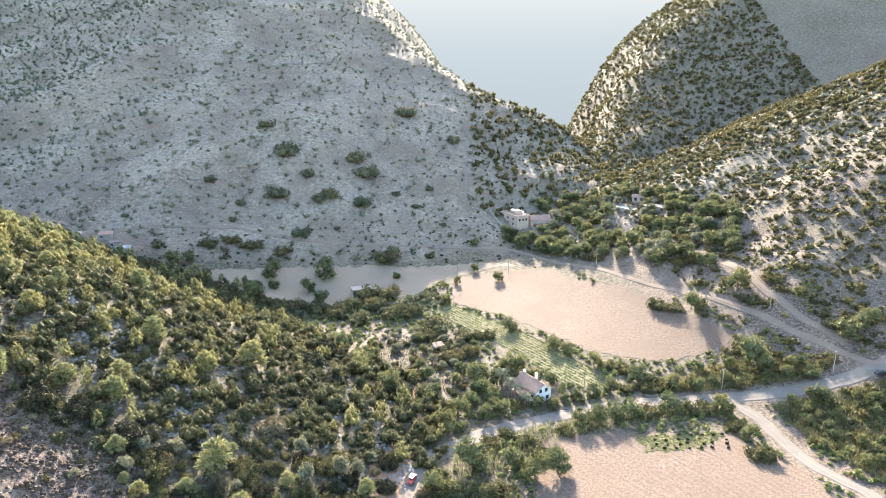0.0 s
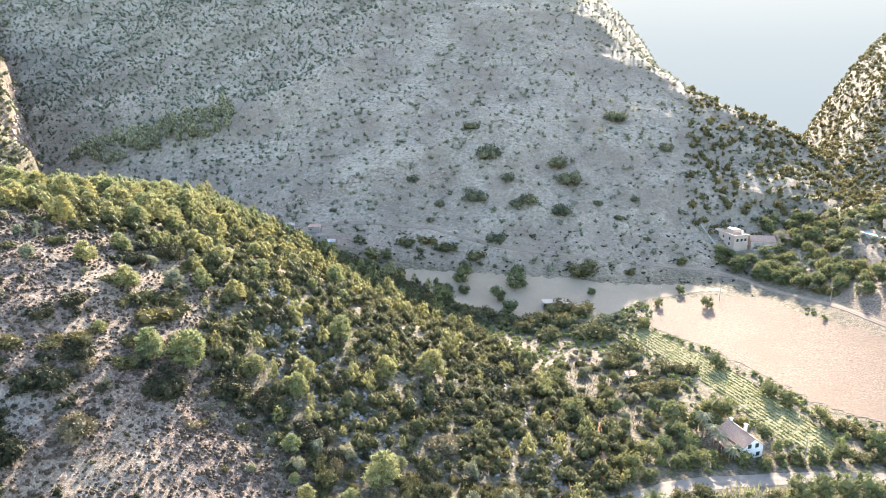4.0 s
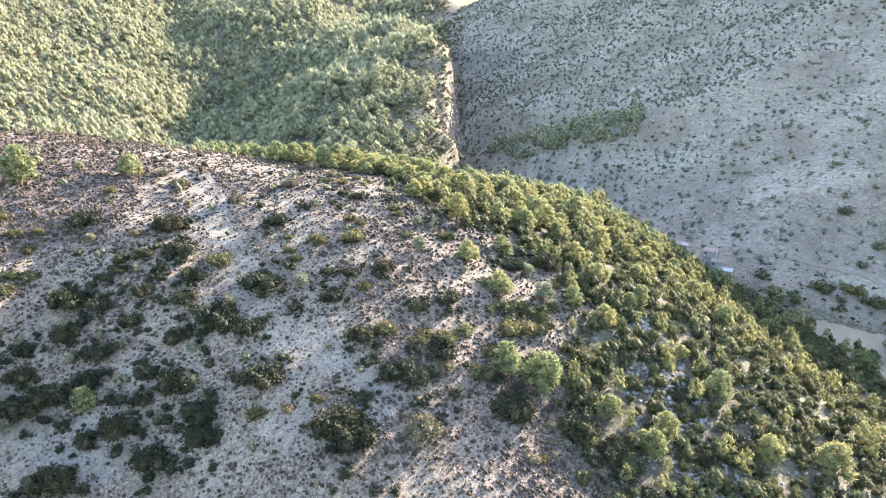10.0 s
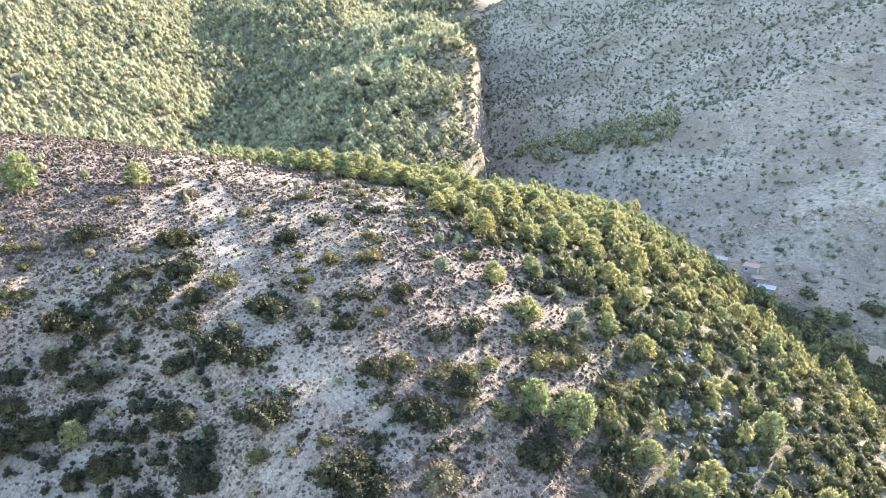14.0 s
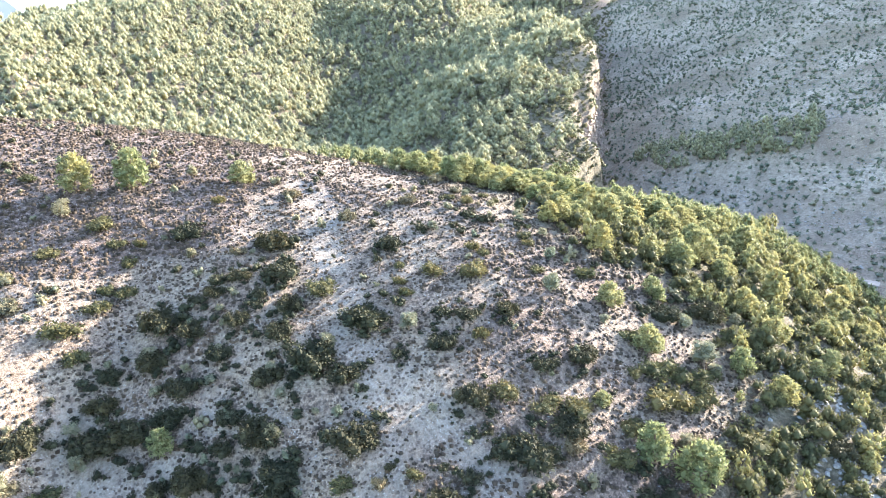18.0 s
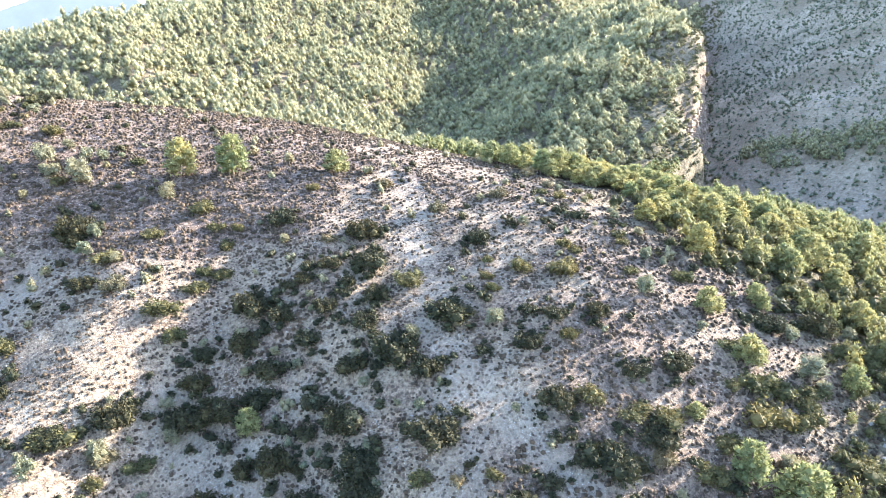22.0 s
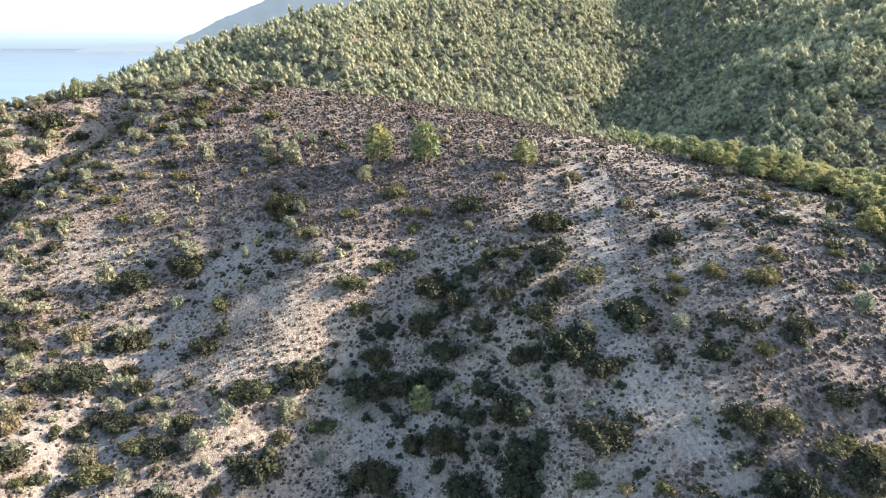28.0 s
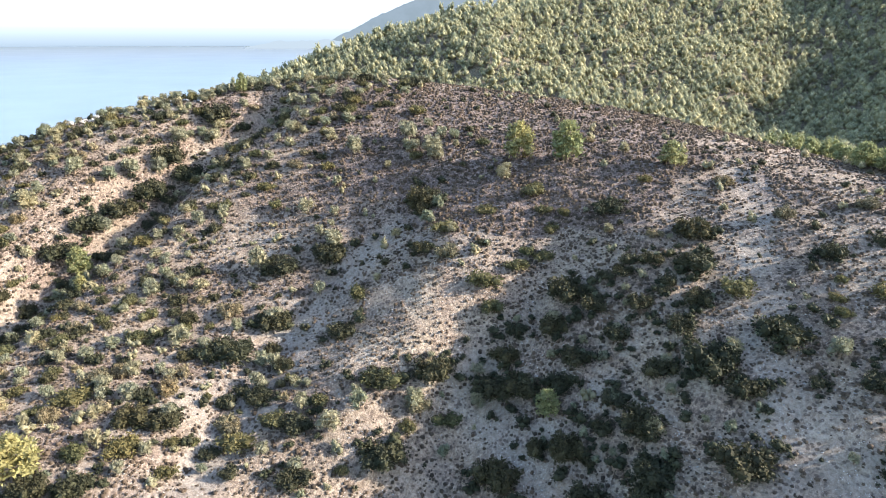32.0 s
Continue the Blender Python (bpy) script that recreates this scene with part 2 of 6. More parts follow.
CLIFF_HILL = [(-414, 352, 40), (-455, 400, 100), (-520, 440, 120), (-661, 502, 138), (-902, 489, 185)]
COAST_RIDGE = [(-4095, -1208, -10), (-4207, -1085, 66), (-4330, -935, 156), (-4427, -805, 222), (-4520, -668, 288), (-4600, -300, 420)]
CAPE = [(-3960, -1600, -10), (-4069, -1440, 24), (-4153, -1190, 32), (-4250, -800, 32)]


# near hill: low swells on a lattice of 52 m, from south to north
SWELLS = [
    (13.1, 10.4, 35.2, 9.8, 11.6, 2.2, -1.6, -0.5),
    (15.2, 19.3, 16.9, 13.9, 4.2, -0.9, 6, -4),
    (18.5, 24.7, 22, -11.2, 24.7, 5.8, -12.7, 4),
    (6.8, 38.3, 4.1, 16.1, -0.8, 7.4, 1.8, 1.3),
    (18.4, 23.9, 5.5, 36.5, -22.1, 4.9, -1.6, -2.7),
    (27.2, 7.9, 38, -12.7, 37.3, 7.3, -0.7, 2),
    (15.4, 11.7, 7.3, 35.7, 10.7, -8.7, 8.9, -4),
    (17.9, 10.6, 19.1, 1.8, 12.3, 23.3, -1.2, 0.6),
    (7.6, 12.3, -2.8, 34.1, 0.8, 1.6, -9.4, 2.5),
    (9.7, 4.3, 13, 1.9, 2.8, -5.9, 5.3, -1.6)
]


def mountains(x, y):
    m = ridge(x, y, NORTH_MOUNTAIN, 0.54)
    m = smax(m, ridge(x, y, NORTH_SPUR, 0.5), 20)
    m = smax(m, ridge(x, y, EAST_SLOPE, 0.5), 20)
    m = smax(m, ridge(x, y, EAST_SPUR, 0.57), 20)
    # the ravine that parts the two mountains at the valley head
    m = m - 150 * step(560, 820, y) * np.exp(-(near_line(x, y, HEAD_RAVINE) / 85) ** 2)
    # the wooded hills end at a cliff over the gorge
    f = ridge(x, y, FOREST_RIDGE, 0.4)
    f = smax(f, ridge(x, y, FOREST_SPUR, 0.44, 22), 30)
    f = smax(f, ridge(x, y, CLIFF_HILL, 0.42), 30)
    f = f + 6 * wave(x, y, 105, 35) * step(30, 90, np.minimum(near_line(x, y, [p[:2] for p in FOREST_RIDGE]), near_line(x, y, [p[:2] for p in FOREST_SPUR])))
    for line, deep, wide in FOREST_FOLDS:
        f = f - deep * np.exp(-(near_line(x, y, line) / wide) ** 2)
    f = f - 90 * step(-6, 10, cliff_side(x, y))
    return smax(m, f, 12)


def cliff_side(x, y):
    return (x + 430) * 0.642 + (y - 390) * 0.767 + 9 * wave(x, y, 75, 19) + 5 * wave(x, y, 27, 21)


def valley(x, y):
    v = -9 + 0.03 * np.clip(y - 220, 0, 400) + 0.03 * np.clip(-x - 60, 0, 300) * step(250, 400, y)
    return v - 14 * step(-420, -560, x) * step(300, 100, y) - 12 * step(-60, -260, y)


def wave(x, y, size, seed):
    """Smooth uneven relief between -1 and 1, about size metres across."""
    a, b, c = seed * 1.7, seed * 2.3 + 1, seed * 0.9 + 2
    u, v = x * 6.28 / size, y * 6.28 / size
    w = np.sin(u * 0.9 + 0.6 * np.sin(v * 0.8 + b) + a) + np.sin(v * 1.1 + 0.7 * np.sin(u * 0.7 + c) + b)
    return (w + np.sin(u * 0.63 - v * 0.77 + c) + 0.6 * np.sin(u * 1.7 + v * 1.3 + a)) / 3.6


def near_line(x, y, line):
    """Distance to a line of places."""
    far = np.full(np.shape(x), 1e9)
    for (ax, ay), (bx, by) in zip(line, line[1:]):
        dx, dy = bx - ax, by - ay
        u = np.clip(((x - ax) * dx + (y - ay) * dy) / (dx * dx + dy * dy), 0, 1)
        far = np.minimum(far, np.hypot(x - ax - u * dx, y - ay - u * dy))
    return far


PINE_SPUR = [(-384, 402), (-340, 425), (-300, 440), (-262, 470), (-225, 520)]

# gullies and folds of the near hill: line, depth, half width
CREASES = [
    ([(-186, -80), (-211, -76), (-224, -73), (-236, -68), (-248, -63), (-262, -58), (-275, -50), (-284, -40)], 11.5, 10.5),
    ([(-153, -8), (-169, -7), (-186, -4), (-209, 2), (-223, 8), (-229, 18)], 2.6, 7.0),
    ([(-213, 67), (-200, 61), (-189, 55), (-181, 51), (-172, 48), (-158, 42)], 4.0, 13.0),
    ([(-205, 82), (-175, 89), (-150, 94), (-122, 97)], -2.6, 14.0),
    ([(-210, 38), (-190, 29), (-170, 20)], -3.4, 13.0),
]


def ground(x, y):
    """Height of the ground."""
    x, y = np.asarray(x, float), np.asarray(y, float)
    n = valley(x, y)
    for j, row in enumerate(SWELLS):
        for i, a in enumerate(row):
            n = n + a * np.exp(-((x + 364 - 52 * i) ** 2 + (y + 144 - 52 * j) ** 2) / 4232.0)
    for line, deep, wide in CREASES:
        n = n - deep * np.exp(-(near_line(x, y, line) / wide) ** 2)
    m = mountains(x, y)
    rough = step(2, 25, m - n)
    m = m + rough * (6 * wave(x, y, 170, 3) + 2.8 * wave(x, y, 71, 5) + 1.1 * wave(x, y, 23, 7))
    m = m + 9 * np.exp(-(near_line(x, y, PINE_SPUR) / 20) ** 2) * step(-8, 10, m)
    z = smax(n, m, 14)
    hill = step(4, 20, n - valley(x, y)) * (1 - rough)
    return z + hill * (0.5 * wave(x, y, 19, 11) + 0.35 * wave(x, y, 8, 13) + 0.15 * wave(x, y, 4.1, 17))



def mesh_ob(name, verts, faces, mat, parent=None, smooth=False):
    me = bpy.data.meshes.new(name)
    me.from_pydata(verts, [], faces)
    me.materials.append(mat)
    if smooth:
        me.polygons.foreach_set("use_smooth", [True] * len(me.polygons))
    ob = new(name, me)
    ob.parent = parent
    return ob


def part(name, bm, mat, parent, label=""):
    me = bpy.data.meshes.new(name)
    bm.to_mesh(me)
    bm.free()
    me.materials.append(mat)
    ob = new(name, me)
    ob.parent = parent
    return tagged(ob, label)


def holder(name, x, y, z, turn=0.0, scale=1.0):
    ob = new(name)
    ob.matrix_basis = pose(x, y, z, 0, 0, turn) @ Matrix.Scale(scale, 4)
    return ob


def spread(a, fine0, fine1, b, gap, growth=1.09, most=160.0):
    """Places from a to b, gap apart between fine0 and fine1 and ever wider outside."""
    mid = np.arange(fine0, fine1 + gap / 2, gap)
    low, high, w = [], [], gap
    p = fine0
    while p > a:
        w = min(w * growth, most)
        p -= w
        low.append(p)
    p, w = fine1, gap
    while p < b:
        w = min(w * growth, most)
        p += w
        high.append(p)
    return np.concatenate([low[::-1], mid, high])


EDGE = [(-400, 140), (-300, 146), (-250, 152), (-210, 168), (-169, 173), (-160, 195), (-131, 190), (-111, 161), (-73, 144), (-40, 100)]


def dense(x, y):
    """How far a place lies inside the thick scrub of the hill's northern flank, in metres."""
    xs, ys = np.array([p[0] for p in EDGE], float), np.array([p[1] for p in EDGE], float)
    return (y - np.interp(x, xs, ys)) * 0.75


def on_hill(x, y):
    """How high the near hill stands over the valley floor here."""
    return np.where((x > -440) & (x < 10) & (y < 345), ground(x, y) - valley(x, y), 0)


def inside(x, y, poly):
    x, y = np.asarray(x, float), np.asarray(y, float)
    hit = np.zeros(x.shape, bool)
    for (ax, ay), (bx, by) in zip(poly, poly[1:] + poly[:1]):
        if ay != by:
            hit ^= ((ay > y) != (by > y)) & (x < (bx - ax) * (y - ay) / (by - ay) + ax)
    return hit


BIG_FIELD = [(4, 346), (30, 363), (57, 364), (69, 340), (89, 318), (100, 291), (112, 269), (119, 257), (113, 251), (93, 248), (80, 250), (59, 260), (43, 280), (25, 298), (4, 314)]
SHADE_FIELD = [(-129, 336), (-68, 351), (-11, 361), (24, 374), (55, 369), (31, 366), (2, 348), (-13, 325), (-50, 311), (-84, 316), (-114, 324)]
CROP_STRIP = [(-19, 325), (0, 318), (23, 293), (40, 272), (62, 239), (59, 226), (45, 232), (33, 252), (11, 281), (-12, 312)]
NEAR_FIELD = [(32, 196), (57, 200), (95, 198), (102, 187), (107, 179), (110, 160), (112, 120), (28, 120), (25, 164)]
GREEN_PATCH = [(60, 198), (92, 199), (81, 190), (64, 188)]
ROAD = [(-6, 120), (-9, 145), (-10, 159), (-8, 170), (-4, 179), (5, 188), (16, 198), (34, 207), (52, 214), (73, 219), (94, 221), (113, 220), (131, 219), (150, 220), (180, 224), (230, 226)]
BRANCH = [(100, 219), (106, 208), (108, 195), (111, 181), (116, 172), (120, 165), (126, 140), (130, 110)]
HILL_TRACK = [(-200, 350), (-182, 358), (-167, 365), (-140, 370), (-110, 372), (-90, 370), (-72, 371), (-47, 375), (-15, 381), (15, 387), (30, 391), (42, 389), (53, 380), (79, 347), (94, 319), (107, 298), (122, 272), (134, 251), (144, 235), (152, 221)]
EAST_TRACK = [(149, 235), (143, 248), (139, 257), (134, 272), (131, 300), (123, 324), (115, 345)]


# dark top under close cushion plants, slope shade painted in; and pale limestone trails
DARK_TOP = [(-292, -24), (-308, 23), (-316, 70), (-290, 104), (-262, 108), (-243, 108), (-226, 98), (-212, 82), (-218, 52), (-228, 26), (-252, -4)]
PALE_LINES = [([(-236, 116), (-226, 116), (-214, 118)], 5.0), ([(-214, 112), (-190, 108), (-176, 107), (-157, 106), (-146, 111), (-138, 116), (-126, 119)], 4.5), ([(-228, 20), (-219, 13), (-206, 7), (-194, 2), (-179, -1), (-160, -5), (-146, -6)], 6.5), ([(-183, 48), (-168, 58), (-160, 66)], 6.0), ([(-196, -2), (-182, -8), (-171, -14), (-160, -22)], 6.0), ([(-157, 106), (-144, 101), (-132, 98)], 5.0)]


def brown_earth_shade(x, y):
    """1 on the dark reddish earth of the upper slope, its shade painted in, and the hill's foot."""
    brown = np.zeros(np.shape(x))
    for px, py, r in ((-262, 45, 38), (-258, 8, 32), (-292, 100, 36), (-300, 60, 40), (-245, 85, 22), (-88, 140, 28), (-62, 150, 24), (-30, 168, 18), (-112, 150, 20), (-170, 165, 20), (-150, 135, 26), (-128, 118, 22), (-168, 150, 18), (-225, 120, 18), (-178, 62, 16), (-162, 72, 14), (-192, 78, 14)):
        brown = np.maximum(brown, np.exp(-((x - px) ** 2 + (y - py) ** 2) / r ** 2))
    brown = np.maximum(brown, 0.4 + 0.25 * wave(x, y, 33, 85))
    # less brown over pale rock; the sunny patch's light is painted in too
    brown = brown * (1 - 0.85 * np.exp(-((x + 160) ** 2 + (y - 92) ** 2) / 45 ** 2)) * (1 - 0.9 * np.exp(-((x + 187) ** 2 + (y - 30) ** 2) / 22 ** 2))
    brown = np.maximum(brown, 1.1 * inside(x + 7 * wave(x, y, 31, 105), y + 7 * wave(x, y, 27, 107), DARK_TOP))
    return np.clip(brown * (1.15 + 0.5 * wave(x, y, 17, 83)), 0, 1)


def build_ground():
    xs, ys = spread(-4800, -540, 170, 2600, 2.2), spread(-2600, -110, 600, 3400, 2.2)
    gx, gy = np.meshgrid(xs, ys)
    z = ground(gx, gy)
    nx, ny = len(xs), len(ys)
    verts = np.stack([gx, gy, z], -1).reshape(-1, 3)
    i = np.arange(nx * ny).reshape(ny, nx)
    faces = np.stack([i[:-1, :-1], i[:-1, 1:], i[1:, 1:], i[1:, :-1]], -1).reshape(-1, 4)
    me = bpy.data.meshes.new("ground")
    me.from_pydata(verts.tolist(), [], faces.tolist())
    me.materials.append(GROUND)
    me.polygons.foreach_set("use_smooth", [True] * len(me.polygons))
    x, y, h = gx.ravel(), gy.ravel(), z.ravel()
    hill = on_hill(x, y)
    west = step(-335, -375, x) * step(8, -8, cliff_side(x, y))
    wooded = np.maximum(0.97 * step(-12, 4, dense(x, y)) * step(1, 6, hill), 0.85 * west)
    low = step(14, 4, h - valley(x, y)) * (y > 60) * (1 - 0.75 * step(96, 112, x))
    wooded = np.maximum(wooded, 0.85 * low * step(-1.0, 0.0, wave(x, y, 60, 23)))
    wooded = np.maximum(wooded, 0.85 * step(20, 80, x) * step(380, 460, y) * step(-0.9, 0.0, wave(x, y, 90, 29)))
    wooded = np.maximum(wooded, 0.8 * step(120, 190, x) * (y > 150) * step(-0.5, 0.3, wave(x, y, 45, 59)))
    wooded = np.maximum(wooded, 0.85 * step(560, 700, y))
    rocks = (0.15 + 0.12 * step(-225, -185, x) * (y < 120) + 0.4 * step(-0.1, 0.6, wave(x, y, 48, 31))) * step(12, -5, dense(x, y)) * step(1, 12, hill)
    rocks = np.maximum(rocks, 0.9 * step(9, 3, near_line(x, y, CREASES[1][0])))
    trail = np.zeros(x.shape)
    for line, w in PALE_LINES:
        trail = np.maximum(trail, step(w + 3, w - 3, near_line(x, y, line) + 3 * wave(x, y, 13, 109) + 1.5 * wave(x, y, 5, 123)))
    scree = 0.3 * step(520, 430, y) * step(0, 20, h - valley(x, y)) * step(340, 380, y) * step(-0.5, 0.6, wave(x, y, 120, 37)) * (x < 60)
    cliff = step(11, 5, np.abs(cliff_side(x, y) - 5)) * step(-360, -400, x)
    pale = np.clip(np.maximum(np.maximum(rocks, scree), 0.35 * cliff), 0, 1)
    gorge = 0.9 * step(-270, -350, x) * step(395, 420, y) * step(6, 14, cliff_side(x, y))
    wooded = np.maximum(wooded, gorge)
    brown = brown_earth_shade(x, y)
    brown = np.maximum(brown, 0.7 * step(340, 380, y) * step(2, 12, h - valley(x, y)))
    brown = np.maximum(brown, 0.6 * step(95, 120, x) * (y > 150))
    brown = np.maximum(brown, 0.8 * cliff)
    pale = pale * (1 - 0.75 * brown)
    # dry bleached grass on the far mountain and gorge's north side, lightened for haze
    hazy_hay = step(340, 372, y) * step(1, 9, h - valley(x, y)) * step(8, 16, cliff_side(x, y)) * (0.7 + 0.35 * wave(x, y, 75, 101) + 0.2 * wave(x, y, 21, 103)) * (1 - 0.4 * step(40, 110, x)) * (1 - 0.6 * step(-110, -40, x) * step(540, 620, y))
    for name, v in (("brown", brown), ("wooded", np.clip(wooded * (1 - cliff), 0, 1)), ("pale", pale), ("trail", 0.5 * trail), ("hazy_hay", np.clip(hazy_hay, 0, 1))):
        me.attributes.new(name, "FLOAT", "POINT").data.foreach_set("value", v.astype(np.float32))
    tagged(new("ground", me), "dry stony hillsides and valley floor with pale limestone", "ground", kind="structure")


build_ground()

# the sea
m, n, l, b = material("sea_water", 0.35)
l.new(ramp(n, l, noise_at(n, l, 160, 4), (0.35, (0.085, 0.108, 0.13)), (0.65, (0.11, 0.135, 0.158))), b.inputs["Base Color"])
b.inputs["Specular IOR Level"].default_value = 0.3
bump(n, l, b, noise_at(n, l, 6, 5), 0.15, 0.5)
tagged(mesh_ob("sea", [(-5200, -5200, -15.5), (-380, -5200, -15.5), (-380, 700, -15.5), (-5200, 700, -15.5)], [(0, 1, 2, 3)], m), "calm pale blue sea reaching the horizon", "water", kind="structure")

# distance: far sea, pale horizon sky and hills, their haze painted as glow
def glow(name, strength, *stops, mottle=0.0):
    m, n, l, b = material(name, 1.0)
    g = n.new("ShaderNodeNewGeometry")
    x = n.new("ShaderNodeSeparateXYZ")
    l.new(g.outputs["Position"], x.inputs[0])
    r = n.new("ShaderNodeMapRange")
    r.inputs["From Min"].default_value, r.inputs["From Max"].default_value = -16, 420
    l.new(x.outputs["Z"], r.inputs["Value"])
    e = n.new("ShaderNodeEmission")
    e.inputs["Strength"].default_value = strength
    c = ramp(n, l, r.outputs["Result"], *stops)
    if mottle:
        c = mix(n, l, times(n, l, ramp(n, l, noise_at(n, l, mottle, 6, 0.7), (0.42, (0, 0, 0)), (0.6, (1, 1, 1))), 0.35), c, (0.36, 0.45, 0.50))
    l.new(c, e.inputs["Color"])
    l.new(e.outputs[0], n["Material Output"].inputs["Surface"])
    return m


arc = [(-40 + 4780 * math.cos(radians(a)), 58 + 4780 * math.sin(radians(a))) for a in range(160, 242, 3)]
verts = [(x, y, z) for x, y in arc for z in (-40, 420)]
# upright sheet: sea tones below, horizon haze above, all emitted
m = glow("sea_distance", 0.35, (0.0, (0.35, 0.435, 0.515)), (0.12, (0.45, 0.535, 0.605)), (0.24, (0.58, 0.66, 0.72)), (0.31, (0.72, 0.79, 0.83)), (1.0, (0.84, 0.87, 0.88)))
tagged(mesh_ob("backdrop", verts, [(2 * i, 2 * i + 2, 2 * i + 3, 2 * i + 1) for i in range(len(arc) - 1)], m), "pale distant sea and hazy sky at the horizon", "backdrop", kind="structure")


def far_hills(name, line, slope, mat, label, reach=700, gap=26):
    xs = np.arange(min(p[0] for p in line) - reach, max(p[0] for p in line) + reach, gap)
    ys = np.arange(min(p[1] for p in line) - reach, max(p[1] for p in line) + reach, gap)
    gx, gy = np.meshgrid(xs, ys)
    z = ridge(gx, gy, line, slope) + 7 * wave(gx, gy, 150, 5) + 4 * wave(gx, gy, 60, 9)
    i = np.arange(gx.size).reshape(gx.shape)
    f = np.stack([i[:-1, :-1], i[:-1, 1:], i[1:, 1:], i[1:, :-1]], -1)[z[:-1, :-1] > -40]
    tagged(mesh_ob(name, np.stack([gx, gy, z], -1).reshape(-1, 3).tolist(), f.reshape(-1, 4).tolist(), mat, smooth=True), label, "hills", kind="structure")


# blue haze put into the emission colour of coast and cape
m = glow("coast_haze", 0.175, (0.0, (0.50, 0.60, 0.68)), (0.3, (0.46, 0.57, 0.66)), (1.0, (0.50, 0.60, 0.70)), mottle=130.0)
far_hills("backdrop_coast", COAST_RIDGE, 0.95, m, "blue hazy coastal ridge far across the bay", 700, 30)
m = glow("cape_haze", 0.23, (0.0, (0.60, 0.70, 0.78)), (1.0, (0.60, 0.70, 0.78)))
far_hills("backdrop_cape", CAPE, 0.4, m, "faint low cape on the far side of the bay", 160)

FAR_MOUNTAINS = [(-3400, 560, 330), (-2700, 1500, 400), (-1900, 2100, 430), (-900, 2400, 400), (0, 2200, 360), (700, 2250, 420), (1700, 2200, 460), (2600, 1800, 420)]
# paler with height: haze and sun glare painted as emission
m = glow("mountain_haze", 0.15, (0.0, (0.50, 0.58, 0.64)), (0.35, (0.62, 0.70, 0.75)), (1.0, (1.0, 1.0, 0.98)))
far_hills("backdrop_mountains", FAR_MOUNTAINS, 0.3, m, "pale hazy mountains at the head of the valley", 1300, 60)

PINES_A = [(-251.9, 54.2, 9.3), (-248.9, 69.2, 10.9), (-241.5, 98.5, 6.6), (-171.2, 64.6, 5.1), (-152.8, 164.8, 5.5), (-155.3, 180.9, 5), (-152.4, 224.8, 8.1), (-132.4, 146.1, 3.4), (-140.2, 165.1, 6.1), (-119.7, 149.1, 6.7), (-131.1, 187.1, 5.2), (-136.6, 204.7, 6.9), (-121.3, 189.8, 6.3), (-186.8, 171, 5.4), (-186.7, 180.6, 6.2), (-170.8, 176.1, 6.4), (-187.1, 193.1, 7.5), (-169.4, 193.4, 5.8), (-169.6, 202.9, 5.7), (-170.4, 214, 8.7), (-201.9, 220.2, 7.8), (-160.6, 212.1, 5.1), (-180.2, 244.6, 8.8), (-218.7, -74.2, 6.9), (-114, 156, 14.4), (-89, 168, 5.6), (-64, 210, 9.2), (-74, 195, 6.1), (-58, 154, 8.8), (-92, 202, 7.3), (-140, -37, 10.7)]
OLIVES_A = [(-242.2, 50.6, 5.8), (-266.6, 32.7, 4.2), (-258.9, 26.5, 7.4), (-267.1, 28.2, 4.8), (-273.4, 22.8, 4), (-266.3, 17.5, 7.3), (-260.7, 20, 5.3), (-266.9, 38, 2.3), (-233.5, 31.9, 3.7), (-226.7, 29.7, 4.6), (-223.4, 73.9, 2.2), (-250.2, 85.8, 3.6), (-206.6, 92.9, 1.9), (-213.5, 79, 3), (-207.6, 70.5, 1.9), (-170.4, 100.1, 4.5), (-188.7, 81.3, 2.2), (-195.1, 56.7, 2.3), (-193.1, 65, 4.7), (-183.9, 71.9, 2.7), (-183.5, 79, 2.7), (-181.3, 71.5, 2.1), (-178.1, 75.9, 2.6), (-183.1, 64.9, 2.7), (-179.3, 69.7, 2), (-172.1, 87.9, 2.9), (-165.7, 87.9, 2.7), (-183.3, 48.4, 3.8), (-184.3, 37.3, 2.2), (-178.2, 58.8, 3.4), (-177.2, 49.1, 4), (-168.2, 77.6, 2.5)]
OLIVES_B = [(-158.5, 84.2, 4.3), (-154.5, 96.6, 2.8), (-158.6, 76.9, 1.9), (-151.2, 84, 2.3), (-157.8, 92.9, 1.8), (-193.4, 137.5, 3.3), (-164.7, 117.2, 4.8), (-159.6, 152.1, 4.8), (-167.7, 162.7, 2.3), (-190, 162.1, 2.8), (-149, 160.2, 3.2), (-152.6, 211.6, 4.7), (-144.8, 113.3, 2.3), (-134, 177.3, 6.6), (-144.4, 181.5, 4.3), (-264.1, -87.7, 4.9), (-267.9, -64.5, 7.7), (-275.1, -55.7, 6.9), (-274.6, -59.2, 4.4), (-279.9, -55.3, 6.6), (-259.1, -28.9, 4.3), (-249.1, -2.6, 3.7), (-266.5, -9.7, 5.9), (-261.4, 0.1, 6.1), (-263.3, 17.8, 3.8), (-257.1, 28, 5.9), (-262.6, 33.8, 2.4), (-254.9, 12.7, 2.8), (-255.9, -46.2, 3.6), (-240.9, -87.3, 6.6), (-250, -73.5, 8.7), (-256.6, -66.6, 6.3)]
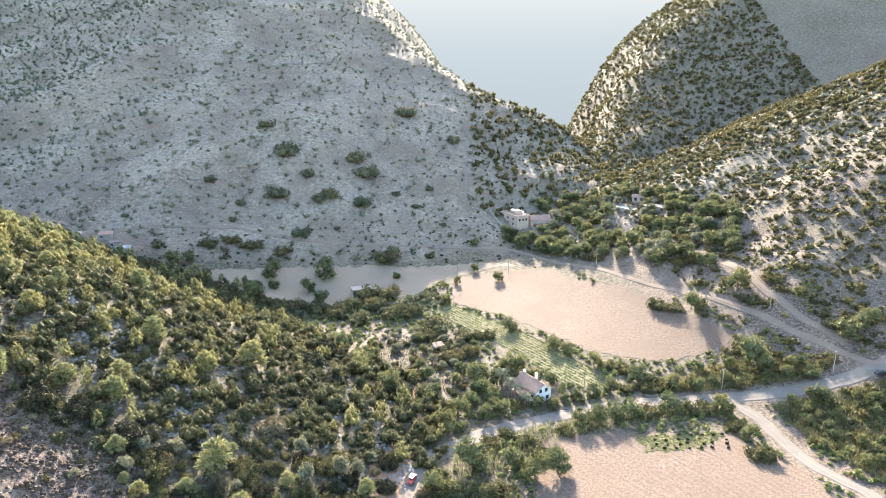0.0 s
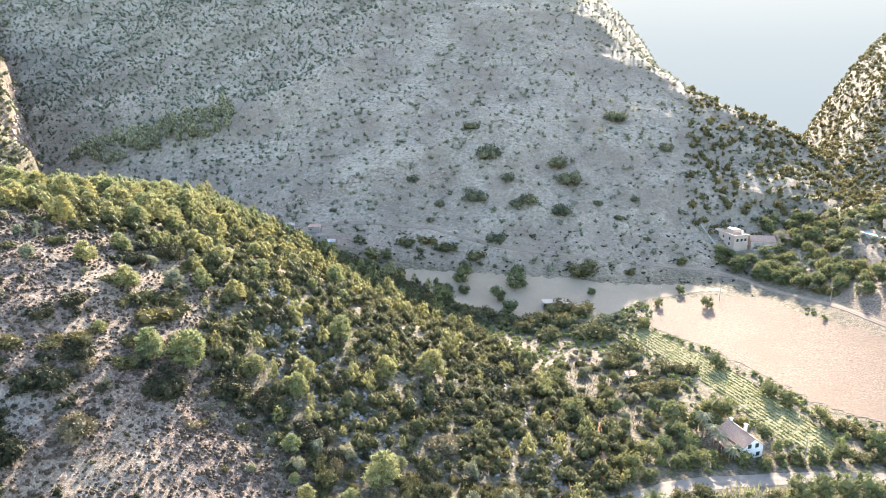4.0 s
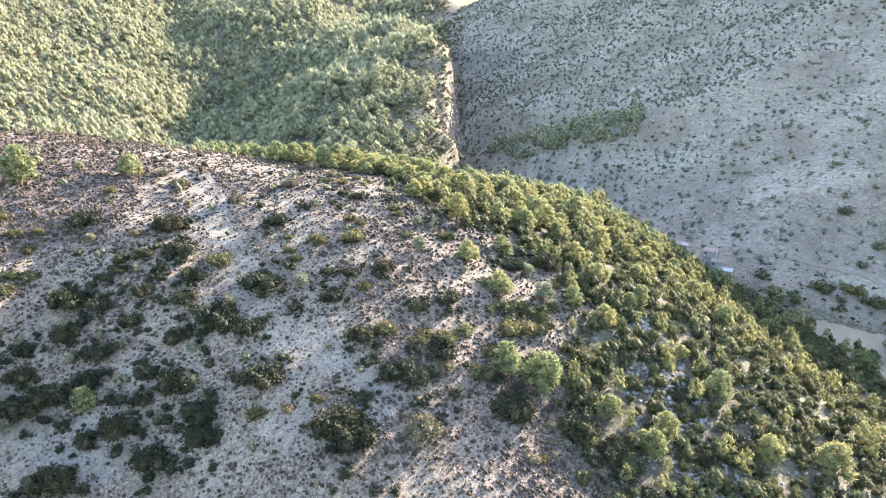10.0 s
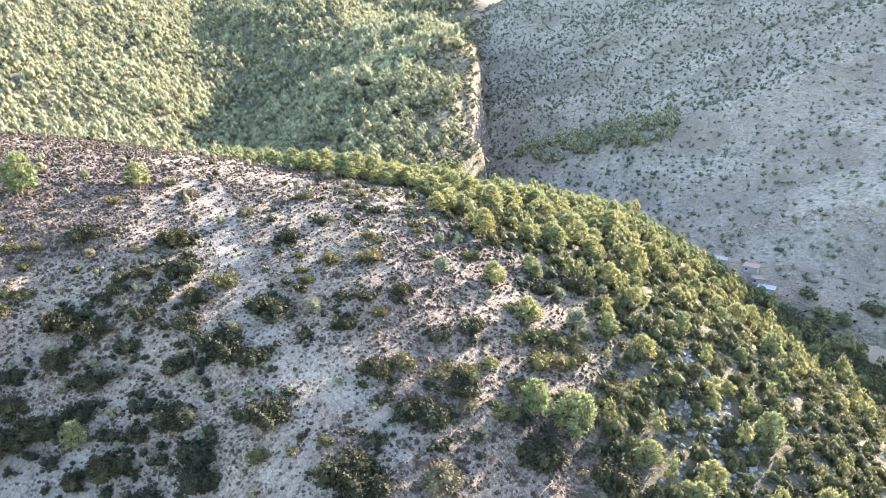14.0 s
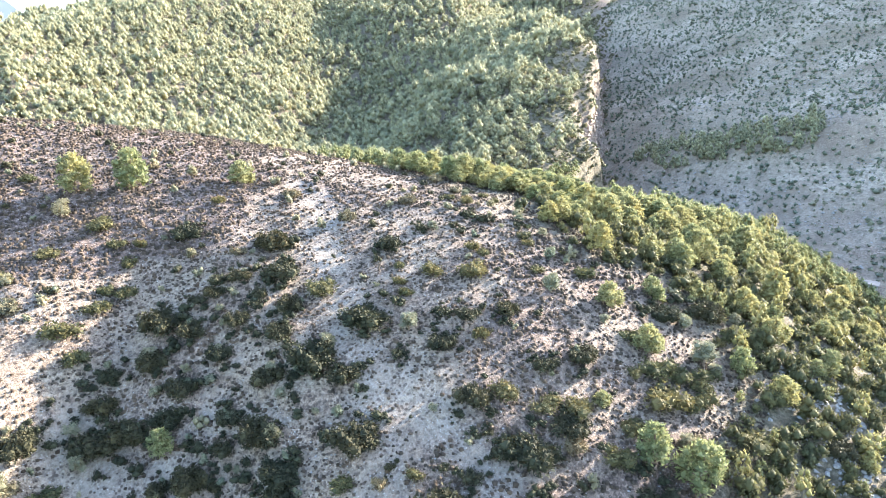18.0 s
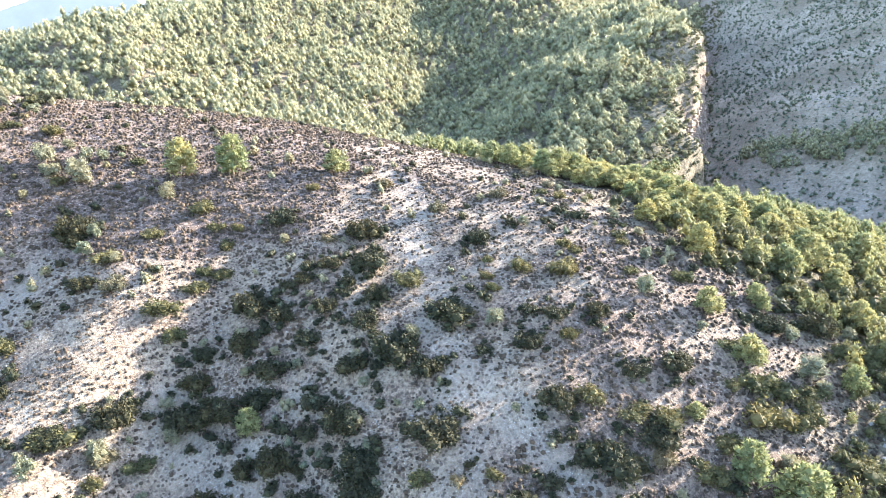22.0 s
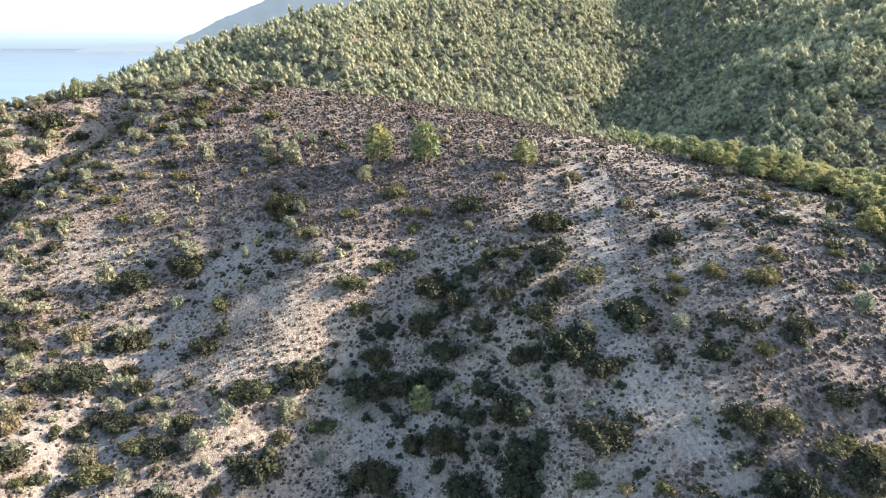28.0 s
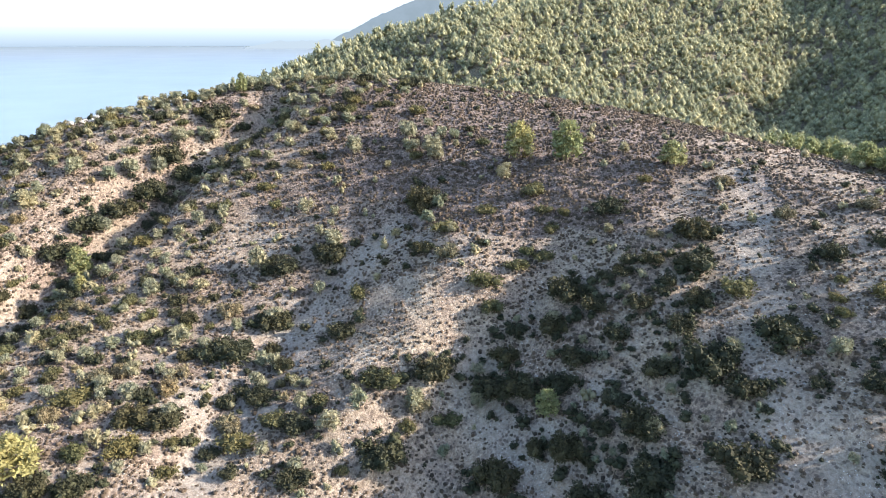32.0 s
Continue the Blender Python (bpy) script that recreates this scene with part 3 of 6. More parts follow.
OLIVES_C = [(-244.3, -77.7, 5.3), (-248.2, -40.2, 3.5), (-249.7, -46.5, 2.6), (-236.1, -48.2, 4.2), (-232.7, -42.3, 4.8), (-238.7, -9.8, 5.7), (-237.2, -0.5, 3.5), (-232.2, -0.1, 2.7), (-229.3, -2.7, 3.4), (-225.8, 2.4, 6.7), (-225.8, 20.8, 3.6), (-232.4, 33, 2.6), (-225.7, 31.5, 2.1), (-218.8, 37.9, 3.4), (-225.6, -52.2, 3.7), (-232.3, -74.3, 7.1), (-214.7, -59.5, 4), (-218.7, -18.1, 6.1), (-199.1, -6.6, 5.5), (-208.6, -36.4, 5.1), (-186.2, -26.2, 6.4), (-185.8, -19.5, 3.9), (-183.7, -15.1, 2.9), (-187.5, -11.4, 2.4), (-185.2, -8.2, 1.9), (-184, -1.1, 4), (-177, 9.2, 2.7), (-177.7, -1.9, 3.7), (-174.2, -23, 3.6), (-165, -27.8, 5.1), (-162.3, -17.1, 3.8), (-152.1, -16.8, 3.3)]
OLIVES_D = [(-145.8, -19, 3.2), (-158.6, 5, 3.3), (-170.3, 9.9, 4.2), (-164.9, 17.7, 5.9), (-170.4, 23.3, 4.7), (-174.1, 21.5, 2.6), (-209.5, 2.6, 4.4), (-182.7, 37.3, 2.7), (-174.7, 35.2, 4.7), (-167.6, 42.4, 3.3), (-156.5, 12.8, 3.8), (-225, -93, 8.1)]
SHRUBS_A = [(-238.4, 26.6, 10.6), (-222.3, 79.6, 7.6), (-207.8, 98.4, 10.1), (-192.3, 124.8, 6.5), (-213.7, 47.2, 3.6), (-198.4, 77.1, 4.5), (-200.5, 83, 4.6), (-199.5, 88, 6), (-197.9, 81.4, 5.6), (-192.4, 90.9, 4.4), (-196.9, 97.7, 10.2), (-185.9, 96.4, 7), (-190.1, 89, 4.1), (-214.2, 30.5, 7.1), (-198.5, 68.9, 10.2), (-191.9, 74.6, 7.5), (-187.4, 84.4, 6.2), (-179.3, 91.6, 6.5), (-169.1, 96.4, 11.4), (-173, 110, 11.3), (-161.7, 100.4, 7.5), (-156.8, 102.9, 2.6), (-193.2, 56.7, 5.9), (-191.1, 65.9, 8.6), (-182.6, 79.3, 7.4), (-180.6, 70.3, 8.1), (-187, 54.9, 7.7), (-191.6, 52.4, 2.2), (-170.9, 86.8, 7.5), (-173.9, 80.7, 2), (-167.7, 91.6, 3.2), (-176.1, 66.9, 7.3)]
SHRUBS_B = [(-181.4, 38.1, 9.5), (-178.2, 59.3, 9.5), (-180.1, 51.9, 9.7), (-169.4, 69.5, 2.8), (-168.7, 77.7, 6.5), (-160.6, 82.4, 9.9), (-163.5, 75.4, 4.9), (-147.4, 97.9, 10.8), (-161.9, 68.4, 8.8), (-164.2, 62.4, 5.3), (-158.8, 72.7, 3.2), (-151.7, 83.7, 9.3), (-139.1, 101.3, 2.2), (-196.3, 149.8, 4.3), (-191.6, 152.4, 4.3), (-195.8, 135.2, 3.9), (-192.8, 143.6, 3), (-185.2, 146.2, 2.1), (-160.5, 129.7, 5.8), (-157.8, 138.9, 5.9), (-163.7, 125, 4), (-157.1, 121.8, 6.8), (-148.5, 178.4, 8.6), (-146.2, 191.5, 9), (-160.2, 112.6, 3.9), (-142.9, 138.9, 6.1), (-142.1, 148.2, 7.5), (-142.3, 121.4, 7.6), (-141.7, 117.3, 2.7), (-136, 121, 2.3), (-128.5, 125.9, 11.1), (-131.7, 121.6, 5.6)]
SHRUBS_C = [(-130.4, 136.6, 8.3), (-134.3, 110, 2.4), (-130.7, 114, 4.6), (-262.2, -97.8, 5.8), (-274.3, -74.8, 5.8), (-221.9, 2.5, 9.9), (-234.4, 26.9, 7), (-217.2, -11, 11.5), (-262.4, -66.2, 12.7), (-249.1, -67.4, 16.3), (-231, -78.1, 13.9), (-219, -81.5, 11.6), (-240.1, -72.2, 12.1), (-282.7, -57.3, 13.3), (-261.1, -59.2, 10.5), (-198.2, -6.3, 9.2), (-184.8, -12.9, 12.9), (-173.4, -1, 7.1), (-159.6, -23.7, 8.2), (-160.3, -17.4, 8.1), (-165.3, 10.2, 7.8), (-178.2, 25.5, 8.2), (-192.2, 14.1, 8), (-163, 29.7, 10.3), (-154.5, 13.4, 7.5), (-151, 72, 9.4), (-160, 55, 9.9), (-147, 82, 9.1), (-112, 144, 12.2), (-127, 105, 12.8), (-123, 107, 11.2), (-79, 156, 10.6)]
SHRUBS_D = [(-80, 192, 7), (-60, 184, 6.6), (-55, 195, 8.7), (-47, 249, 12.8), (-49, 230, 11.9), (-20, 220, 9.5), (-109, 193, 7.2), (-103, 157, 11), (-94, 159, 9.4), (-82, 179, 6.6), (-96, 191, 6.2), (-44, 197, 7.8), (-38, 217, 8.5), (-69, 226, 7.9), (-83, 224, 7.9), (-64, 239, 9.3), (-138, -32, 7.8), (-140, -25, 7.7)]
MASTICS_A = [(-233.9, 59.6, 7.4), (-263.8, 42.6, 4.1), (-221.1, 36, 7.1), (-225.8, 62.5, 4.2), (-224.3, 68.1, 3.5), (-220.5, 64.7, 4.7), (-233.2, 90.2, 4), (-227.6, 46.7, 6.1), (-208.7, 56.5, 6.5), (-211.7, 62.7, 5.4), (-213.3, 58.6, 3.8), (-186.8, 104.5, 7.9), (-203.1, 48, 8.4), (-197.9, 50.4, 6.6), (-177.7, 26.5, 8.1), (-173.7, 42.5, 6.1), (-141.7, 92.5, 4.7), (-180, 142.5, 3.7), (-183.9, 123.5, 3), (-178.3, 121.1, 3.2), (-177.6, 129.6, 5.7), (-174.4, 120.8, 3.4), (-171.6, 137.9, 7.5), (-177.5, 143.8, 3.1), (-163.1, 164.4, 5.1), (-166.7, 152.9, 3.6), (-155.1, 130.3, 4.4), (-141.2, 127.5, 5.8), (-135.6, 134.1, 5.8), (-132.9, 140.3, 6.6), (-135.6, 164.3, 7.9), (-133.7, 168.5, 6.7)]
MASTICS_B = [(-131.9, 176.1, 6.3), (-129.3, 161.1, 10.2), (-126.7, 170.1, 6.6), (-126.6, 150, 6.1), (-122.5, 142, 7), (-143.7, 163.9, 5.6), (-117.3, 173.9, 9.2), (-135.2, 104.7, 3.3), (-267.4, -85.5, 7.1), (-281.6, -62.7, 5.8), (-259.5, -33.8, 4.4), (-256.9, -7.3, 5.7), (-259, 21.3, 4.8), (-247.8, -26.2, 5.7), (-241.7, -20.6, 4.8), (-223.9, -55.8, 5.5), (-281.2, -6.4, 5.4), (-282.2, 17.7, 7.3), (-279.8, -16.2, 4.6), (-200.4, -47.6, 5.1), (-161.2, -38.1, 8), (-151.1, -20.8, 7.3), (-147.1, -29.2, 5.5), (-149.9, -11.7, 4.6), (-160.3, -0.5, 7.8), (-166.2, 4.9, 6), (-171.7, 14.1, 4.2), (-204.1, 15, 5.4), (-170.2, 34, 4.1), (-158.4, 22.3, 3.3)]
DRY_SHRUBS_A = [(-260.7, 76.2, 3.7), (-210.7, 119.9, 5), (-230.3, 110.2, 6), (-207.3, 89.5, 4.4), (-210, 38, 6.9), (-174.9, 35.6, 6.7), (-137.6, 98.5, 3.3), (-211.4, 139, 5.8), (-225.5, 155.1, 4.9), (-213.7, 155.7, 3.7), (-127.1, 135.5, 5.7), (-119.2, 159.9, 8.2), (-256.4, -18.5, 5.8), (-200.5, -19.2, 7.6), (-117, 121, 10), (-49, 176, 11.2)]
VALLEY_TREES = [(9, 176, 11.3), (-6, 234, 6.5), (8, 195, 7.9), (16, 203, 8.1), (13, 231, 9.6), (26, 238, 11), (116, 236, 14.1), (127, 212, 7.8), (29, 345, 6.6), (1, 313, 5.5), (29, 280, 8), (45, 261, 7.1), (50, 256, 6.6), (126, 279, 11.1), (-62, 341, 12.6), (-91, 310, 12.7), (-89, 337, 10.5), (-68, 327, 8.1), (-60, 314, 8.4), (17, 360, 5), (7, 340, 4.7), (-25, 344, 4.8), (-40, 258, 8.3), (-19, 222, 9.3), (-28, 242, 8.9), (1, 194, 5.6)]
HEDGES_A = [(40, 199, 7), (46, 203, 7.9), (52, 205, 8), (58, 207, 9.1), (64, 209, 9.2), (71, 211, 9.3), (78, 212, 9.4), (84, 213, 9.5), (91, 213, 9.6), (96, 211, 8.6), (96, 202, 8.3), (98, 195, 7.1), (97, 184, 9.9), (112, 173, 9.8), (28, 191, 8.4), (31, 185, 9.1), (34, 177, 9.8), (27, 173, 10.4), (18, 164, 10), (12, 163, 10.8), (3, 162, 9.9), (-2, 163, 8.2), (21, 178, 8), (29, 199, 8.6), (21, 195, 7.6), (15, 190, 7.4), (20, 209, 7), (26, 214, 6.1), (33, 215, 6.1), (39, 218, 5.8), (48, 221, 6.3), (54, 223, 6.4)]
HEDGES_B = [(61, 226, 6.5), (67, 227, 7.6), (74, 228, 7.7), (80, 229, 7.8), (59, 247, 7.4), (64, 245, 7.4), (69, 242, 8.2), (73, 235, 9), (79, 233, 8.1), (84, 228, 7.8), (96, 291, 10.7), (102, 285, 11.9), (109, 279, 10.5), (139, 276, 11.9), (128, 269, 11.6), (139, 267, 6.5), (143, 262, 5.7), (149, 243, 11.2), (157, 239, 10), (150, 236, 9.8), (-31, 364, 19), (-127, 357, 12.7), (-116, 360, 12.6), (-104, 358, 14.1), (-88, 358, 13), (-139, 337, 9.3), (-133, 342, 7.8), (-143, 328, 9.2), (-8, 371, 7), (18, 390, 6.7)]
SLOPE_SHRUBS = [(-99, 398, 15.5), (-70, 406, 13.1), (-50, 408, 14.5), (-118, 390, 7.5), (-80, 374, 11.7), (-62, 384, 4.6), (-18, 419, 6.4), (-50, 437, 18.4), (-100, 432, 18.4), (-75, 402, 10.3), (-138, 400, 9.2), (-31, 426, 7.2), (-10, 436, 6.6), (-1, 407, 4.8), (-120, 377, 6), (-178, 373, 4.9), (-152, 351, 8.1), (5, 498, 12.4), (-28, 509, 16.9), (-58, 447, 15), (-84, 420, 10.7), (-117, 452, 11.6)]
VALLEY_CLUMPS = [(-22, 301, 10.7), (-34, 310, 11), (-45, 309, 11), (-38, 323, 11.4), (-27, 324, 10), (-15, 300, 9.6), (-4, 286, 9.2), (9, 273, 8.8), (-8, 275, 8.9), (-38, 294, 9.5), (-49, 300, 9.7), (-60, 304, 9.8), (-69, 308, 8.9), (-75, 301, 9.8), (-84, 305, 10), (-96, 310, 10.2), (-112, 317, 9.3), (-121, 322, 9.5), (4, 251, 8.2), (10, 256, 8.4), (-1, 262, 7.6), (18, 273, 7.3)]

# ---- plants ----
ICO_BM = bmesh.new()
bmesh.ops.create_icosphere(ICO_BM, subdivisions=1, radius=1.0)
ICO_V = np.array([v.co[:] for v in ICO_BM.verts])
ICO_F = [[v.index for v in f.verts] for f in ICO_BM.faces]
ICO_BM.free()
OCT_V = np.array([(1, 0, 0), (0, 1, 0), (-1, 0, 0), (0, -1, 0), (0, 0, 1), (0, 0, -1)], float)
OCT_F = [[0, 1, 4], [1, 2, 4], [2, 3, 4], [3, 0, 4], [1, 0, 5], [2, 1, 5], [3, 2, 5], [0, 3, 5]]


DOME_V = np.array([(math.cos(a) * r, math.sin(a) * r, z) for r, z in ((1.0, -0.7), (0.85, 0.35)) for a in np.arange(5) * 1.2566] + [(0.1, -0.1, 0.85)])
DOME_F = [[i, (i + 1) % 5, 5 + (i + 1) % 5, 5 + i] for i in range(5)] + [[5 + i, 5 + (i + 1) % 5, 10] for i in range(5)]


def foliage(rng, lumps, sprays, size, core=0.74, lift=0.2, body=None, thin=0.5, up=0.0):
    """Leafy lumps (x, y, z, rx, ry, rz): an uneven inner body and very many small pointed sprays on and around it."""
    verts, faces = [], []
    round_v, round_f = body or (ICO_V, ICO_F)
    weight = np.array([a * b + b * c + a * c for _, _, _, a, b, c in lumps])
    share = (weight / weight.sum() * sprays).astype(int) + 1
    for (x, y, z, a, b, c), k in zip(lumps, share):
        base = len(verts)
        if core:
            inner = round_v * np.array([a, b, c]) * core * rng.uniform(0.75, 1.15, (len(round_v), 1)) + (x, y, z)
            verts += inner.tolist()
            faces += [[i + base for i in f] for f in round_f]
        d = rng.normal(size=(k, 3))
        d[:, 2] += lift
        d /= np.linalg.norm(d, axis=1)[:, None]
        p = d * np.array([a, b, c]) * rng.uniform(0.68, 1.08, (k, 1)) + (x, y, z)
        u = d + rng.normal(size=(k, 3)) * 0.6
        u[:, 2] += up
        u /= np.linalg.norm(u, axis=1)[:, None]
        v = np.cross(u, rng.normal(size=(k, 3)))
        v /= np.linalg.norm(v, axis=1)[:, None]
        s = size * rng.uniform(0.55, 1.4, (k, 1))
        q = np.stack([p - u * s * 0.35 - v * s * thin, p - u * s * 0.35 + v * s * thin, p + u * s * 0.8], 1).reshape(-1, 3)
        base = len(verts)
        verts += q.tolist()
        faces += [[base + 3 * i, base + 3 * i + 1, base + 3 * i + 2] for i in range(k)]
    return np.array(verts), faces


def limb(points, radii, sides=6):
    """A tapered, bent stem through the points."""
    verts, faces = [], []
    for (x, y, z), r in zip(points, radii):
        for i in range(sides):
            a = 2 * math.pi * i / sides
            verts.append((x + r * math.cos(a), y + r * math.sin(a), z))
    for j in range(len(points) - 1):
        for i in range(sides):
            k = (i + 1) % sides
            faces.append([j * sides + i, j * sides + k, (j + 1) * sides + k, (j + 1) * sides + i])
    faces.append([(len(points) - 1) * sides + i for i in range(sides)])
    return verts, faces


def joined(pieces):
    verts, faces = [], []
    for v, f in pieces:
        base = len(verts)
        verts += [tuple(p) for p in v]
        faces += [[i + base for i in q] for q in f]
    return verts, faces


def plant_shape(kind, rng, sprays, big):
    """Lumps and stems of a plant that is one metre wide."""
    r = rng.uniform
    if kind == "pine":
        # whorls of branches, each ending in a bushy bough of needles
        tall, lumps, stems = r(0.9, 1.12), [], []
        for i in range(22):
            f = (i + 0.5) / 22
            out = 0.45 * (1 - f) ** 0.55 * (0.55 + 0.9 * min(f, 0.45)) * r(0.75, 1.15)
            a, z = i * 2.4 + r(-0.4, 0.4), tall * (0.16 + 0.76 * f)
            w = r(0.12, 0.18) * (1.1 - 0.35 * f)
            lumps.append((out * math.cos(a), out * math.sin(a), z, w, w, w * r(0.65, 1.0)))
            if i < 12:
                stems.append(limb([(0, 0, z - 0.1), (out * 0.85 * math.cos(a), out * 0.85 * math.sin(a), z)], [0.014, 0.006], 4))
        lumps.append((0, 0, tall * 0.45, 0.2, 0.2, tall * 0.28))
        stems.append(limb([(0, 0, -0.12), (0.02, 0.01, tall * 0.3), (0, 0.02, tall * 0.6), (0, 0, tall * 0.9)], [0.04, 0.033, 0.022, 0.008]))
        return foliage(rng, lumps, sprays, 0.06, 0.76, 0.5, (OCT_V, OCT_F), 0.32, 0.5), joined(stems)
    if kind == "olive":
        tall, lumps = r(0.72, 0.92), []
        for i in range(9):
            a, o = i * 2.4 + r(-0.4, 0.4), r(0.16, 0.28)
            w = r(0.15, 0.23)
            lumps.append((o * math.cos(a), o * math.sin(a), tall * r(0.3, 0.78), w, w * r(0.85, 1.15), w * r(0.8, 1.05)))
        lumps.append((0, 0, tall * 0.52, 0.3, 0.3, tall * 0.34))
        stems = [limb([(0, 0, -0.12), (0.03, 0, tall * 0.25), (0.0, 0.03, tall * 0.5)], [0.05, 0.04, 0.02])]
        stems += [limb([(0, 0, tall * 0.28), (x * 0.8, y * 0.8, z)], [0.022, 0.008], 4) for x, y, z, *_ in lumps[:5]]
        return foliage(rng, lumps, sprays, 0.042, 0.8, 0.3, (OCT_V, OCT_F), 0.45), joined(stems)
    if kind == "tree":
        tall = r(0.8, 1.05)
        lumps = [(0, 0, tall * 0.55, 0.34, 0.34, tall * 0.38)]
        for i in range(11):
            a, z = i * 2.4 + r(-0.3, 0.3), r(0.12, 0.82)
            o = 0.33 * math.sqrt(max(0.1, 1 - (2 * z - 0.95) ** 2))
            w = r(0.15, 0.23)
            lumps.append((o * math.cos(a), o * math.sin(a), tall * z, w, w * r(0.8, 1.2), w * r(0.8, 1.1)))
        stems = [limb([(0, 0, -0.12), (0.01, 0.02, tall * 0.3), (0, 0, tall * 0.6)], [0.05, 0.04, 0.02])]
        return foliage(rng, lumps, sprays, 0.045, 0.74, 0.2, (OCT_V, OCT_F)), joined(stems)
    # low shrub, several stems from one foot
    n = (4 if kind == "dry" else 7) * (2 if big else 1)
    lumps = []
    for i in range(n):
        a, o = i * 2.4 + r(-0.4, 0.4), 0.36 * math.sqrt((i + 0.5) / n) + r(-0.05, 0.05)
        w = r(0.17, 0.26) * (0.75 if big else 1)
        h = 0.36 * (1 - 1.6 * o * o) * r(0.65, 1.1)
        lumps.append((o * math.cos(a), o * math.sin(a), h * 0.6, w, w * r(0.8, 1.2), 0.1 + h * 0.45))
    lumps.append((0, 0, 0.12, 0.40, 0.40, 0.16))
    stems = [limb([(0, 0, -0.1), (x * 0.6, y * 0.6, z)], [0.03, 0.012], 4) for x, y, z, *_ in lumps[:6]]
    return foliage(rng, lumps, sprays, 0.046 if big else 0.058, 0.68), joined(stems)


KINDS = {
    "pine": ("pine_tree", "trunk", PINE_LEAF, 1500, "sunlit pine tree with yellow-green needle clumps on the hillside", "tree", "pines of the hill"),
    "olive": ("wild_olive_tree", "trunk", OLIVE_LEAF, 1200, "small grey-green wild olive on stony dry ground", "tree", "wild olives"),
    "tree": ("broadleaf_tree", "trunk", TREE_LEAF, 1200, "dense green broadleaf tree with a round crown", "tree", "valley trees"),
    "shrub": ("evergreen_shrub", "stems", SHRUB_LEAF, 620, "dark green rounded evergreen shrub on a dry slope", "shrub", "evergreen shrubs"),
    "slope": ("slope_shrub", "stems", SCRUB_LEAF, 620, "dark evergreen shrub on the shaded grassy mountain slope", "shrub", "slope shrubs"),
    "mastic": ("mastic_shrub", "stems", FLANK_LEAF, 760, "rounded olive-green mastic shrub in the thick scrub", "shrub", "mastic shrubs"),
    "dry": ("dry_shrub", "stems", DRY_LEAF, 520, "brownish half-dry shrub among pale stones", "shrub", "dry shrubs"),
}
MASTERS = {}


def masters(kind, big):
    """Four differing plants of a kind, each one metre wide."""
    if (kind, big) not in MASTERS:
        name, stem, leaf, sprays, *_ = KINDS[kind]
        made = []
        for k in range(4):
            rng = np.random.default_rng(100 + 17 * k + len(kind))
            (cv, cf), (sv, sf) = plant_shape(kind, rng, sprays * (3 if big else 1), big)
            pair = []
            for nm, v, f, mt in ((stem, sv, sf, BARK), ("crown", cv, cf, leaf)):
                me = bpy.data.meshes.new(nm)
                me.from_pydata([tuple(p) for p in v], [], f)
                me.materials.append(mt)
                pair.append((nm, me))
            made.append(pair)
        MASTERS[kind, big] = made
    return MASTERS[kind, big]


def plant(kind, x, y, wide, rng, label="", group="", tall=1.0, called=""):
    """One plant with its stem and crown, rooted in the ground."""
    name, _, _, _, lab, cat, grp = KINDS[kind]
    if min(float(near_line(x, y, ROAD)), float(near_line(x, y, BRANCH)) + 0.6) < 2.7 + 0.3 * wide:
        return None
    ob = new(called or name)
    ob.matrix_basis = pose(x, y, float(ground(x, y)) - 0.02 * wide, rng.uniform(-4, 4), rng.uniform(-4, 4), rng.uniform(0, 360)) @ Matrix.Diagonal((wide, wide, wide * tall, 1))
    for nm, me in masters(kind, kind in ("shrub", "dry") and wide > 5.5)[int(rng.integers(4))]:
        new(nm, me).parent = ob
    return tagged(ob, label or lab, cat, group or grp)


def scatter(rng, n, x0, x1, y0, y1, weight, gap=0.0):
    """Places drawn where the weight (0 to 1) is high, none nearer to another than gap."""
    x, y = rng.uniform(x0, x1, n), rng.uniform(y0, y1, n)
    keep = rng.uniform(0, 1, n) < weight(x, y)
    x, y = x[keep], y[keep]
    if gap:
        taken, good = set(), []
        for i, c in enumerate(zip((x // gap).astype(int), (y // gap).astype(int))):
            if c not in taken:
                taken.add(c)
                good.append(i)
        x, y = x[good], y[good]
    return x, y


